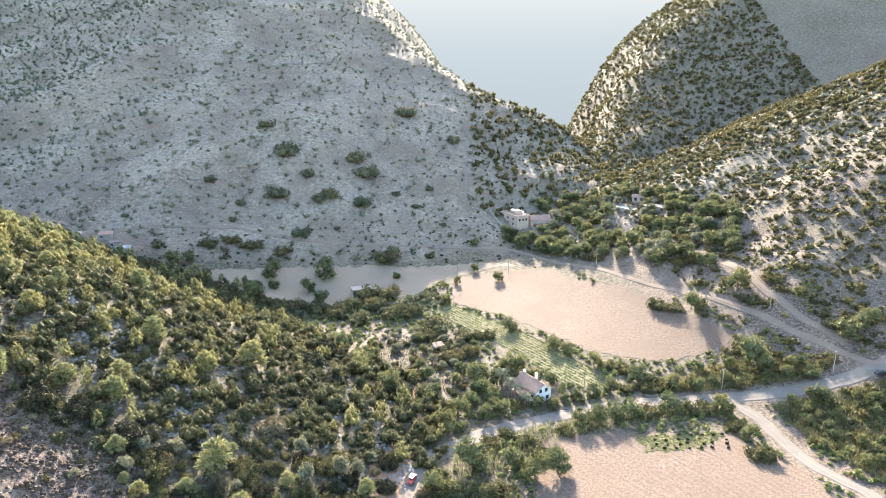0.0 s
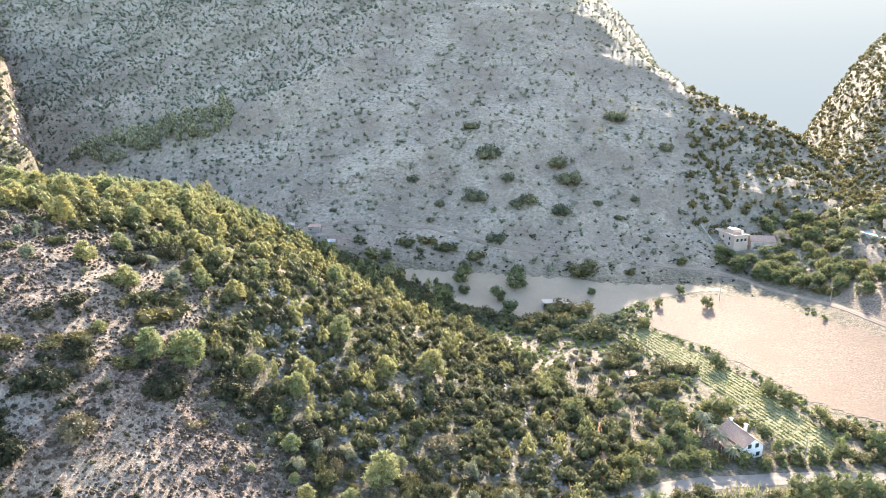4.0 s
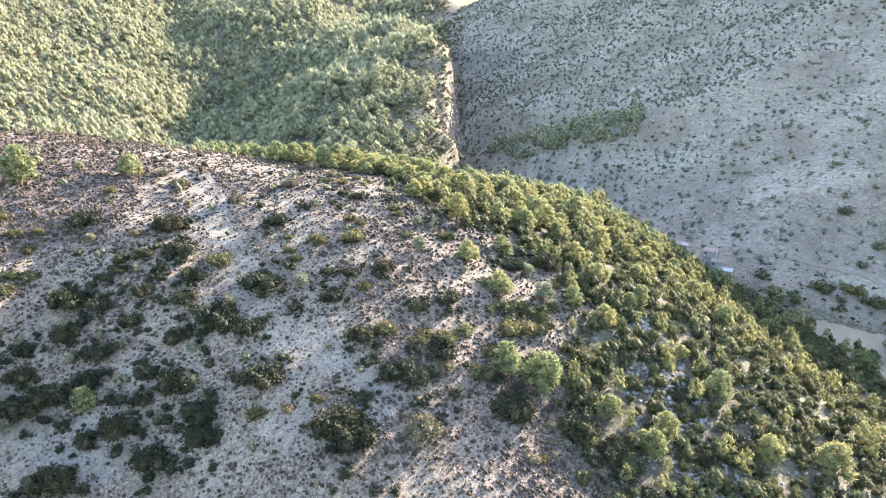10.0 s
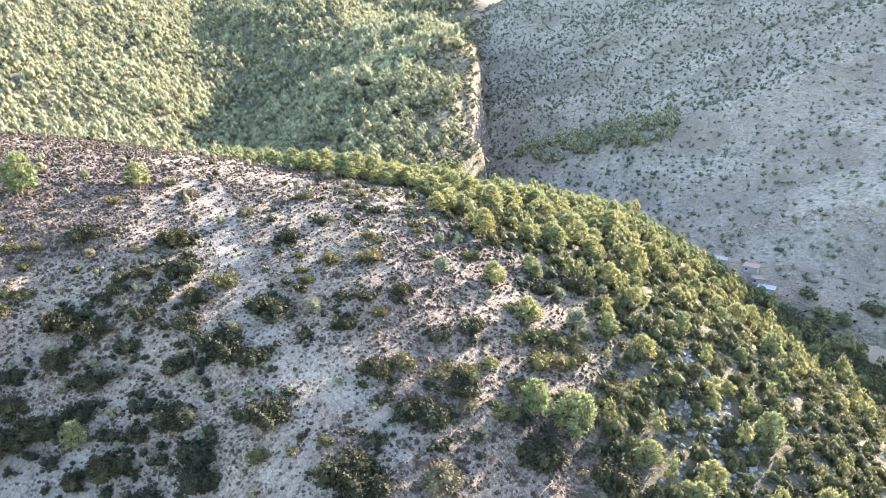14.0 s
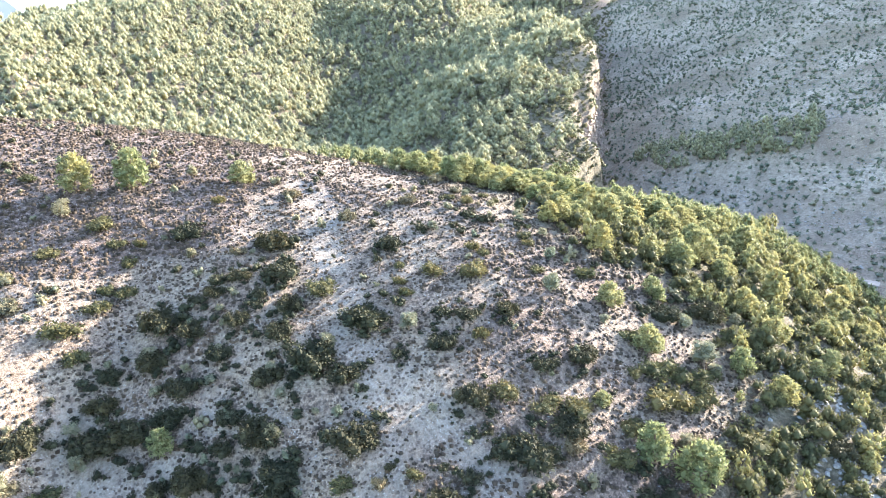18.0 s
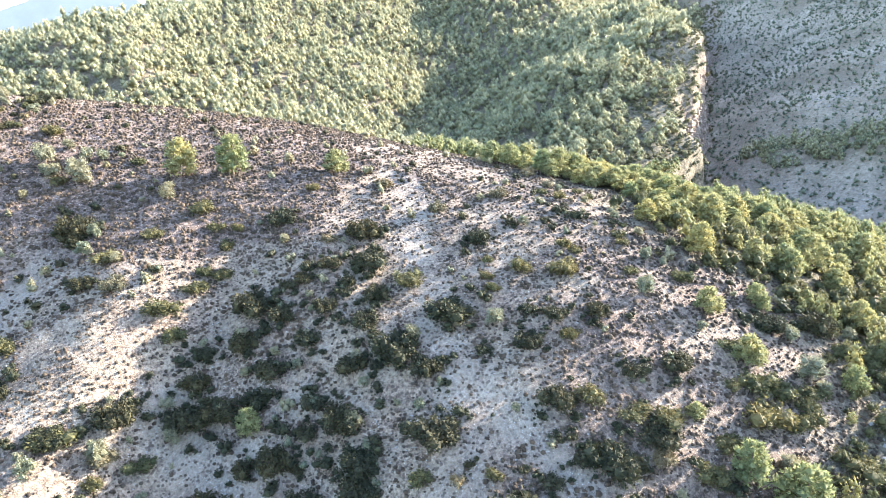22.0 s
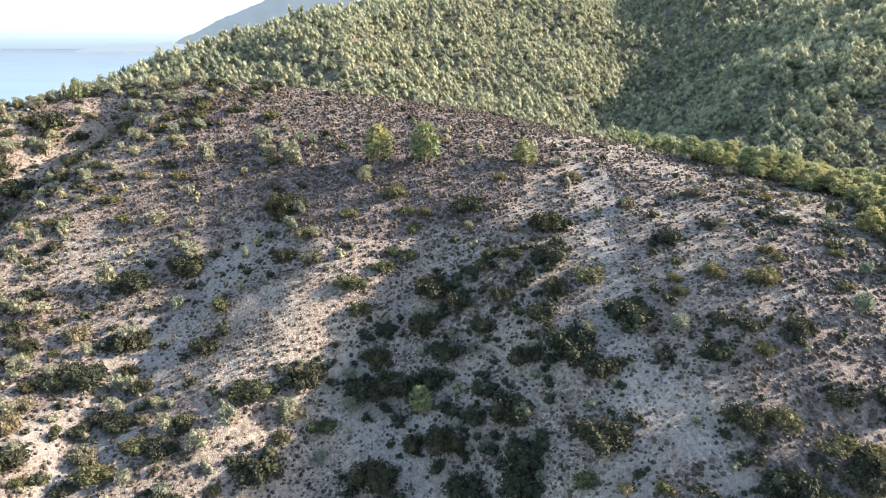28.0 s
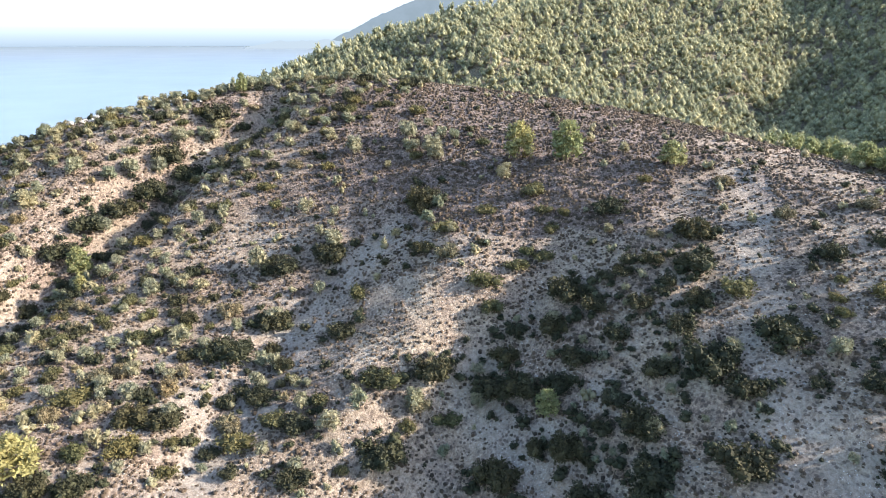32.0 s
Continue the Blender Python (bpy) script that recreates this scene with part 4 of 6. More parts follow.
def carpet(name, kind, x, y, wide, leaf, label, category, sprays=26, tall=1.0, seed=1):
    """Very many plants of a kind as one sheet of foliage."""
    rng = np.random.default_rng(seed)
    if len(x) == 0:
        return
    shapes = []
    for k in range(6):
        if kind == "tuft":
            a, b, c = rng.uniform(0.35, 0.5, 3)
            shapes.append(foliage(rng, [(0, 0, 0.16, a, b, c * 0.7)], sprays, 0.22, 0.85, 0.3, (DOME_V, DOME_F)))
        elif kind == "pine":
            t, k = rng.uniform(0.85, 1.25), 3 if sprays < 60 else 5 if sprays < 120 else 9
            lumps = [(0, 0, t * 0.36, 0.30, 0.29, 0.30)]
            for i in range(k):
                a, f = 2.4 * i + rng.uniform(-0.5, 0.5), (i + 0.6) / k
                out = 0.30 * math.sqrt(1.05 - f) * rng.uniform(0.8, 1.1)
                w = (0.25 if k < 9 else 0.19) * rng.uniform(0.8, 1.15)
                lumps.append((out * math.cos(a), out * math.sin(a), t * (0.24 + 0.62 * f), w, w, w * 1.1))
            shapes.append(foliage(rng, lumps, sprays, 0.105 if sprays < 60 else 0.085 if sprays < 120 else 0.062, 0.8 if k < 9 else 0.66, 0.6, (OCT_V, OCT_F), 0.4 if k < 9 else 0.27, 0.5 if k < 9 else 0.9))
        else:
            lumps = [(rng.uniform(-0.25, 0.25), rng.uniform(-0.25, 0.25), rng.uniform(0.1, 0.42), *rng.uniform(0.19, 0.3, 2), rng.uniform(0.18, 0.27)) for _ in range(5 if sprays > 90 else 3 if sprays > 45 else 2 if sprays > 20 else 1)]
            shapes.append(foliage(rng, lumps, sprays, 0.2 if sprays < 40 else 0.12 if sprays < 90 else 0.07, 0.85 if sprays < 90 else 0.8, 0.2, (OCT_V * 1.1, OCT_F)))
    z = ground(x, y)
    verts, faces, base = [], [], 0
    turn, pick = rng.uniform(0, 6.283, len(x)), rng.integers(0, 6, len(x))
    stretch = tall * rng.uniform(0.8, 1.2, len(x))
    for i in range(len(x)):
        v, f = shapes[pick[i]]
        c, s = math.cos(turn[i]), math.sin(turn[i])
        w = wide[i]
        verts.append(np.stack([x[i] + w * (v[:, 0] * c - v[:, 1] * s), y[i] + w * (v[:, 0] * s + v[:, 1] * c), z[i] - 0.06 * w + w * stretch[i] * v[:, 2]], 1))
        faces.append((base, pick[i]))
        base += len(v)
    loops, starts, totals, at = [], [], [], 0
    tris = [np.array([q for q in f if len(q) == 3], int).reshape(-1, 3) for _, f in shapes]
    quads = [np.array([q for q in f if len(q) == 4]) for _, f in shapes]
    for b, k in faces:
        for arr, m in ((tris[k], 3), (quads[k], 4)):
            loops.append((arr + b).ravel())
            starts.append(at + m * np.arange(len(arr)))
            totals.append(np.full(len(arr), m))
            at += m * len(arr)
    verts, loops, starts = np.concatenate(verts), np.concatenate(loops), np.concatenate(starts)
    me = bpy.data.meshes.new(name)
    me.vertices.add(len(verts))
    me.vertices.foreach_set("co", verts.astype(np.float32).ravel())
    me.loops.add(len(loops))
    me.loops.foreach_set("vertex_index", loops.astype(np.int32))
    me.polygons.add(len(starts))
    me.polygons.foreach_set("loop_start", starts.astype(np.int32))
    me.update(calc_edges=True)
    me.validate()
    me.materials.append(leaf)
    tagged(new(name, me), label, category, kind="stuff")


def free_ground(x, y):
    """1 where no field, road or yard lies."""
    busy = inside(x, y, BIG_FIELD) | inside(x, y, SHADE_FIELD) | inside(x, y, NEAR_FIELD) | inside(x, y, CROP_STRIP)
    for line, w in ((ROAD, 5.5), (BRANCH, 4.5), (HILL_TRACK, 3.5), (EAST_TRACK, 3.5)):
        busy |= near_line(x, y, line) < w
    busy |= np.hypot(x - 33, y - 225) < 12
    busy |= np.hypot(x - 50, y - 427) < 18
    return ~busy


rng = np.random.default_rng(7)
taken = []
SHRUB_ROWS = (SHRUBS_A, SHRUBS_B, SHRUBS_C, SHRUBS_D,)
for kind, lists in (("pine", (PINES_A,)), ("olive", (OLIVES_A, OLIVES_B, OLIVES_C, OLIVES_D,)), ("shrub", SHRUB_ROWS), ("mastic", (MASTICS_A, MASTICS_B,)), ("dry", (DRY_SHRUBS_A,))):
    for rows in lists:
        for x, y, w in rows:
            w = min(w, {"pine": 9.0, "olive": 7.0}.get(kind, 12.0))
            flat = 0.9 if kind == "pine" else 1.05 if kind == "olive" else 0.8 if w > 5.5 else 1.0
            plant(kind, x, y, w * {"pine": 1.35, "olive": 1.15}.get(kind, 1.12), rng, "small rounded mastic bush on the open stony slope" if kind == "mastic" else "", "slope mastics" if kind == "mastic" else "", flat * rng.uniform(0.85, 1.15))
            taken.append((x, y, w))
for x, y, w in VALLEY_TREES:
    plant("tree", x, y, w, rng)
    taken.append((x, y, w))
for x, y, w in VALLEY_CLUMPS:
    plant("mastic", x, y, w * 1.3, rng, "broad low evergreen thicket on the field's edge", "field thickets", 0.9, "thicket")
for rows in (HEDGES_A, HEDGES_B):
    for x, y, w in rows:
        plant("tree" if rng.uniform() < 0.35 and w < 11 else "mastic", x, y, w * 0.95, rng, "bushy green hedge plant beside the valley road and fields", "hedge plants", 0.95 if w < 11 else 0.7, "hedge_bush")
for x, y, w in SLOPE_SHRUBS:
    plant("slope", x, y, w, rng)

TX, TY, TW = (np.array([t[i] for t in taken]) for i in range(3))


def clear(x, y, f=0.5):
    """Leaves out places under the plants already standing."""
    return np.array([not np.any(np.hypot(TX - p, TY - q) < f * TW) for p, q in zip(x, y)], bool)


for x, y, w, t in ((-204, -64, 4.5, 1.1), (-297, -53, 6.0, 1.3)):
    plant("pine", x, y, w, rng, "tall yellow-green pine alone on the bare upper slope", "lone pines", t)

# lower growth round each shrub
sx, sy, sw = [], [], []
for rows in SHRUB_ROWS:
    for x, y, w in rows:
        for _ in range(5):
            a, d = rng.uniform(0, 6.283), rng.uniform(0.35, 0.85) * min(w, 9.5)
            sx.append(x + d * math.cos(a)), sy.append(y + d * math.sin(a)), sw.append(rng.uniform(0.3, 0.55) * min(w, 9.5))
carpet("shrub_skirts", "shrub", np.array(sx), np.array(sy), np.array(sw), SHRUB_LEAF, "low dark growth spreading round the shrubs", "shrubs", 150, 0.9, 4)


# small pale crowns that stand up through the dark shrubs
sx, sy, sw = [], [], []
for rows in SHRUB_ROWS:
    for x, y, w in rows:
        for _ in range(int(rng.integers(0, 2 + int(w > 7)))):
            a, d = rng.uniform(0, 6.283), rng.uniform(0.1, 0.5) * min(w, 9.5)
            sx.append(x + d * math.cos(a)), sy.append(y + d * math.sin(a)), sw.append(rng.uniform(1.4, 2.8))
carpet("pale_bushes", "shrub", np.array(sx), np.array(sy), np.array(sw), OLIVE_LEAF, "small pale olive bushes standing up through dark shrubs", "shrubs", 170, 1.5, 22)


# pines along the crest and down the northern flank
def pine_belt(x, y):
    inner = dense(x, y) + 5 * wave(x, y, 30, 77)
    return np.where(inner > 2, 0.9 - 0.86 * step(-200, -165, x + 0.2 * (250 - y)), 0.0) * (on_hill(x, y) > 6)


x, y = scatter(rng, 9000, -340, -90, 90, 330, pine_belt, 5.0)
k = clear(x, y)
x, y = x[k], y[k]
order = np.argsort(np.hypot(x + 20, y - 50))
for i in order[:230]:
    plant("pine", x[i], y[i], rng.uniform(4.6, 9.6), rng, "young pine in the belt along the hill's crest", tall=rng.uniform(0.7, 0.95))
rest = order[230:]
carpet("pine_belt", "pine", x[rest], y[rest], rng.uniform(5, 8, len(rest)), PINE_LEAF, "pines on the far side of the hill's crest", "trees", 240, 1.0, 3)


# thick scrub of the northern flank
def flank(x, y):
    return 0.97 * step(-6, 8, dense(x, y)) * (on_hill(x, y) > 1.0) * step(-215, -180, x)


x, y = scatter(rng, 16000, -300, 0, 100, 330, flank, 4.1)
k = clear(x, y, 0.4)
x, y = x[k], y[k]
order = np.argsort(np.hypot(x + 10, y - 40))
for i in order[:260]:
    kind = ("shrub", "mastic", "mastic", "mastic", "olive", "mastic", "dry", "mastic", "shrub", "mastic", "mastic", "pine")[int(rng.integers(12))]
    plant(kind, x[i], y[i], rng.uniform(3.2, 7.2), rng, tall=rng.uniform(0.9, 1.45) * (0.62 if kind == "pine" else 1.0))
rest = order[260:]
half = rng.uniform(size=len(rest)) < 0.88
for name, sel, leaf, sd in (("flank_scrub", half, FLANK_LEAF, 5), ("flank_young_pines", ~half, PINE_LEAF, 6)):
    carpet(name, "pine" if sd == 6 else "shrub", x[rest][sel], y[rest][sel], 3.2 + 4.8 * rng.uniform(0, 1, sel.sum()) ** 1.5, leaf, "thick evergreen scrub on the hill's northern flank", "scrub", 210, 1.2, sd)

# grey-green bushes of the seaward slope and its gully
SEAWARD = [(-150, -60), (-152, 0), (-170, 14), (-195, -5), (-206, -24), (-222, -40), (-242, -31), (-258, -12), (-284, 8), (-312, 20), (-325, -30), (-310, -75), (-285, -110), (-262, -150), (-200, -150)]
x, y = scatter(rng, 6400, -330, -148, -150, 25, lambda x, y: inside(x, y, SEAWARD) * (on_hill(x, y) > 2) * np.clip(0.25 + 0.4 * step(-0.5, 0.3, wave(x, y, 28, 67)) + 0.6 * step(13, 5, near_line(x, y, CREASES[0][0])), 0, 1), 5.3)
k = clear(x, y, 0.6)
for p, q in zip(x[k], y[k]):
    gully = float(near_line(p, q, CREASES[0][0])) < 8
    kind = "shrub" if rng.uniform() < (0.7 if gully else 0.3) else ("olive", "olive", "mastic", "dry")[int(rng.integers(4))]
    plant(kind, p, q, rng.uniform(2.8, 6.0), rng, "grey-green wild olive bush on the seaward slope" if kind == "olive" else "", "seaward bushes", rng.uniform(0.85, 1.2), {"shrub": "gully_shrub", "olive": "olive_bush"}.get(kind, ""))

# mixed bushes where the open slope meets the thick scrub
x, y = scatter(rng, 2600, -215, -85, 95, 165, lambda x, y: (dense(x, y) < 2) * (dense(x, y) > -13) * (on_hill(x, y) > 4) * step(-0.6, 0.3, wave(x, y, 22, 69)) * 0.7, 5.0)
k = clear(x, y, 0.6)
for p, q in zip(x[k], y[k]):
    plant(("mastic", "mastic", "dry", "shrub", "olive", "mastic")[int(rng.integers(6))], p, q, rng.uniform(2.0, 4.6), rng, "olive-green bush at the edge of the thick scrub", "edge bushes", rng.uniform(0.8, 1.1), "edge_bush")

FLANK_EDGE = [("pine", -140, 168, 5), ("mastic", -133, 169, 5.5), ("mastic", -130, 172, 5), ("olive", -132, 179, 4.5), ("mastic", -127, 166, 5), ("mastic", -129, 162, 4.5), ("mastic", -136, 136, 4.5), ("mastic", -133, 140, 5), ("mastic", -133, 147, 4.5), ("mastic", -132, 125, 5), ("dry", -129, 129, 4.5), ("mastic", -126, 149, 4.5), ("pine", -121, 152, 5.5), ("olive", -120, 159, 5), ("pine", -135, 192, 4), ("pine", -154, 165, 4.5), ("pine", -153, 181, 4.5), ("mastic", -148, 179, 5), ("mastic", -145, 193, 5), ("olive", -144, 199, 4), ("mastic", -136, 158, 4), ("mastic", -139, 188, 4)]
for kind, x, y, w in FLANK_EDGE:
    plant(kind, x, y, w, rng, "bushy clump where the open slope meets the scrub", "edge bushes", 0.95, "edge_bush")

# loose shrubs between the named ones on the open slope
x, y = scatter(rng, 5600, -340, -60, -190, 240, lambda x, y: (dense(x, y) < 0) * (on_hill(x, y) > 2) * np.clip(0.45 * step(-0.6, 0.5, wave(x, y, 40, 41)) + 0.5 * step(40, -40, y) * step(-0.7, 0.1, wave(x, y, 33, 42)), 0, 1), 4.0)
k = clear(x, y, 0.7)
x, y = x[k], y[k]
dark = rng.uniform(size=len(x)) < 0.55
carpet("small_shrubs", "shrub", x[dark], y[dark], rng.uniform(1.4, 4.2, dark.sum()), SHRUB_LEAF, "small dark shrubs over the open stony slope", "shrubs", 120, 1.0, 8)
carpet("small_olives", "shrub", x[~dark], y[~dark], rng.uniform(1.6, 4.4, (~dark).sum()), OLIVE_LEAF, "small grey-green shrubs over the open stony slope", "shrubs", 110, 1.2, 9)

# brown cushion plants, in uneven rows along the slope
def cushions(x, y):
    rows = 0.55 + 0.45 * np.sin(ground(x, y) * 3.2 + 3.0 * wave(x, y, 12, 45))
    bare = step(-0.9, 0.2, wave(x, y, 26, 43) + 0.4 * wave(x, y, 9, 47))
    return (dense(x, y) < 6) * (on_hill(x, y) > 2) * np.maximum(bare, brown_earth_shade(x, y)) * (0.25 + 0.75 * rows) * (1 - 0.6 * np.max([step(w + 2, w - 2, near_line(x, y, line)) for line, w in PALE_LINES], axis=0))


x, y = scatter(rng, 170000, -335, -60, -120, 230, cushions, 0.82)
carpet("cushion_plants", "tuft", x, y, (0.55 + 1.1 * rng.uniform(0, 1, len(x)) ** 1.7) * (0.9 + 0.5 * brown_earth_shade(x, y)), TUFT_LEAF, "brown dry cushion plants dotted over the slope", "dry grass", 2, 1.0, 10)


# woods and scrub of the mountains
def west_wood(x, y):
    return step(-12, -70, cliff_side(x, y) + 30 * wave(x, y, 80, 57)) * step(-335, -355, x) * (0.6 + 0.4 * step(-0.7, 0.3, wave(x, y, 60, 51))) * (ground(x, y) > -8)


x, y = scatter(rng, 84000, -1080, -335, -260, 860, west_wood, 7.4)
near = (x > -470) & (y > 60)
for name, sel, k, sd in (("pine_wood_edge", near, 150, 11), ("west_pine_wood", ~near, 56, 12)):
    carpet(name, "pine", x[sel], y[sel], 6.5 + 8.5 * rng.uniform(0, 1, sel.sum()) ** 1.3, HAZED_WOOD_LEAF, "wooded hills of pale green pines above the gorge", "woods", k, 1.0, sd)
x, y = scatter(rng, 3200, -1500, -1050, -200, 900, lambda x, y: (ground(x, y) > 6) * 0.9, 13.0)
carpet("far_wood", "pine", x, y, rng.uniform(11, 17, len(x)), HAZED_WOOD_LEAF, "far pine woods behind the hills", "woods", 10, 0.8, 13)


def north_scrub(x, y):
    h = ground(x, y)
    slope = (h - valley(x, y) > 6) * (cliff_side(x, y) > 12)
    thick = 0.42 + 0.5 * step(-0.1, 0.6, wave(x, y, 110, 53)) + 0.8 * step(0, 60, x) + 0.3 * step(120, 200, h) + 0.7 * step(-150, -260, x)
    return slope * np.clip(thick, 0, 0.95) * (0.3 + 0.7 * step(-0.5, 0.35, wave(x, y, 34, 113) + 0.6 * wave(x, y, 12, 115) + 0.8 * step(-170, -260, x)))


x, y = scatter(rng, 130000, -860, 330, 355, 1000, north_scrub, 3.6)
gorge = x + 60 * wave(x, y, 60, 117) < -250
for name, sel, leaf, sd in (("mountain_scrub", ~gorge, HAZED_SCRUB_LEAF, 14), ("gorge_scrub", gorge, HAZED_SCRUB_LEAF, 28)):
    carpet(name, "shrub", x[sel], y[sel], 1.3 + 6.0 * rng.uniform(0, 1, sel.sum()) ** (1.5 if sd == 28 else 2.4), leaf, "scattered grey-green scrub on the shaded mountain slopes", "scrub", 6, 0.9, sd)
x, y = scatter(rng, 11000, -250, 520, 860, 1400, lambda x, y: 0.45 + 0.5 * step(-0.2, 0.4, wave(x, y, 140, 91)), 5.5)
carpet("far_scrub", "shrub", x, y, 3 + 6 * rng.uniform(0, 1, len(x)) ** 1.6, HAZED_SCRUB_LEAF, "far scrub of the valley head", "scrub", 8, 0.7, 15)
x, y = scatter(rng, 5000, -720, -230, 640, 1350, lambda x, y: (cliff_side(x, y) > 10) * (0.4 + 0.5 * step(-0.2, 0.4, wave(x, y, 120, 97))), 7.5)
carpet("gorge_head_scrub", "shrub", x, y, 4 + 7 * rng.uniform(0, 1, len(x)) ** 1.5, HAZED_SCRUB_LEAF, "far scrub above the head of the gorge", "scrub", 9, 0.8, 27)
x, y = scatter(rng, 34000, 110, 420, 170, 480, lambda x, y: free_ground(x, y) * (ground(x, y) > valley(x, y) + 3) * (0.1 + 0.9 * step(-0.45, 0.3, wave(x, y, 40, 59) + 0.6 * wave(x, y, 13, 119) + 0.35 * step(160, 200, x))), 3.3)
carpet("east_scrub", "shrub", x, y, 1.5 + 5.5 * rng.uniform(0, 1, len(x)) ** 1.9, FLANK_LEAF, "evergreen scrub on the dry eastern slope", "scrub", 28, 0.9, 16)

x, y = scatter(rng, 80000, -1050, -330, 180, 960, lambda x, y: (cliff_side(x, y) < 14) * step(-130, -60, cliff_side(x, y)) * np.where(cliff_side(x, y) > -2, 0.5, 0.95), 3.2)
carpet("cliff_top_scrub", "shrub", x, y, 2.4 + 4.6 * rng.uniform(0, 1, len(x)) ** 1.8, SCRUB_LEAF, "grey-green scrub on the cliff top", "scrub", 21, 0.9, 20)

# pines on the spur beyond the gorge's mouth
x, y = scatter(rng, 4000, -480, -280, 400, 640, lambda x, y: near_line(x, y, PINE_SPUR[:3]) < 13, 5.2)
carpet("spur_pines", "pine", x, y, rng.uniform(6, 10, len(x)), HAZED_WOOD_LEAF, "sunlit pines on a spur before the mountain", "woods", 130, 1.15, 17)

# groves, orchard and rough growth of the valley floor
VILLA_GROVE = [(32, 404), (65, 449), (108, 445), (140, 390), (150, 344), (132, 300), (108, 321), (86, 352), (51, 388)]
x, y = scatter(rng, 2600, 25, 155, 295, 455, lambda x, y: inside(x, y, VILLA_GROVE) * free_ground(x, y) * (near_line(x, y, [(112, 410), (103, 382)]) > 9) * 0.9, 6.5)
for i in range(len(x)):
    kind = ("tree", "tree", "tree", "mastic", "tree", "olive")[int(rng.integers(6))]
    plant(kind, x[i], y[i], rng.uniform(5.5, 9.5) * (0.7 if kind == "shrub" else 1), rng, "leafy grove tree round the villa" if kind != "shrub" else "", "grove trees" if kind != "shrub" else "")
GROVE = [(-25, 282), (6, 280), (12, 250), (6, 222), (-12, 206), (-40, 240)]
x, y = scatter(rng, 900, -45, 15, 200, 285, lambda x, y: inside(x, y, GROVE) * 0.85, 6.0)
k = clear(x, y, 0.5)
for p, q in zip(x[k], y[k]):
    plant(("olive", "tree", "mastic")[int(rng.integers(3))], p, q, rng.uniform(3.0, 5.5), rng, "small tree standing in reddish grove soil", "olive grove", 1.0, "grove_tree")


def rough_valley(x, y):
    return free_ground(x, y) * (ground(x, y) - valley(x, y) < 5) * (on_hill(x, y) < 3) * (0.5 + 0.45 * step(-0.2, 0.4, wave(x, y, 30, 61)))


x, y = scatter(rng, 16000, -150, 165, 120, 345, rough_valley, 2.5)
k = ~inside(x, y, GROVE)
carpet("valley_growth", "shrub", x[k], y[k], rng.uniform(1.5, 4.2, k.sum()), VINE_LEAF, "rough green growth on waste ground along the fields", "scrub", 60, 0.9, 18)
x, y = scatter(rng, 2600, -160, 60, 318, 420, lambda x, y: free_ground(x, y) * 0.3 * (ground(x, y) - valley(x, y) < 18), 3.5)
carpet("meadow_scrub", "shrub", x, y, rng.uniform(1.0, 3.0, len(x)), SHRUB_LEAF, "low scrub round the shaded meadow", "scrub", 50, 0.8, 19)


# woods on the shaded slope behind the villa
x, y = scatter(rng, 14000, 20, 330, 425, 980, lambda x, y: (ground(x, y) > valley(x, y) + 3) * np.clip(0.25 + 0.45 * step(60, 110, x) + 0.6 * step(-0.4, 0.4, wave(x, y, 45, 95) + 0.6 * wave(x, y, 15, 121)), 0, 0.95), 4.4)
carpet("slope_woods", "shrub", x, y, 2.6 + 6 * rng.uniform(0, 1, len(x)) ** 1.4, FLANK_LEAF, "dense green scrub wood on the slope behind the villa", "woods", 30, 1.0, 26)

# thick hedges south of the meadow and beside the track
for line, n, w, sd in (([(-150, 331), (-135, 322), (-112, 317), (-81, 302), (-49, 300), (-23, 307), (-4, 316)], 2600, 7.0, 24), ([(-135, 353), (-116, 349), (-95, 351), (-78, 353)], 500, 3.0, 25)):
    x, y = scatter(rng, n, -160, 5, 290, 360, lambda x, y: near_line(x, y, line) < w, 2.6)
    carpet("meadow_hedge", "shrub", x, y, rng.uniform(2.6, 5.2, len(x)), SCRUB_LEAF, "thick dark hedge of evergreens beside the meadow", "hedge", 60, 1.1, sd)

# ---- fields and roads ----
FIELD_SOIL = speckled("stubble_field", 0.7, (0.082, 0.055, 0.039), (0.205, 0.148, 0.108), 0.95, 0.06, 30)
MEADOW = speckled("grazed_meadow", 0.6, (0.185, 0.14, 0.095), (0.28, 0.22, 0.155), 0.95, 0.05, 24)
CROP_SOIL = speckled("crop_soil", 0.6, (0.11, 0.10, 0.05), (0.22, 0.19, 0.105), 0.95, 0.05, 12)
RED_SOIL = speckled("rust_red_soil", 0.5, (0.17, 0.09, 0.055), (0.40, 0.235, 0.15), 0.95, 0.12, 6)
GRAVEL = speckled("pale_gravel", 0.3, (0.13, 0.108, 0.088), (0.22, 0.188, 0.155), 0.95, 0.03, 20)
TRACK_SOIL = speckled("dusty_track", 0.4, (0.15, 0.11, 0.08), (0.25, 0.19, 0.145), 0.95, 0.04, 16)
PLASTER = speckled("white_plaster", 0.5, (0.66, 0.64, 0.60), (0.80, 0.78, 0.74), 0.9, 0.01)
OCHRE_PLASTER = speckled("ochre_plaster", 0.6, (0.36, 0.27, 0.21), (0.47, 0.365, 0.29), 0.9, 0.01)
ROOF_TILE = speckled("clay_tiles", 0.35, (0.22, 0.135, 0.10), (0.38, 0.255, 0.195), 0.85, 0.03)
SHEET_METAL = speckled("weathered_sheet_metal", 0.8, (0.20, 0.20, 0.20), (0.34, 0.34, 0.34), 0.7, 0.0)
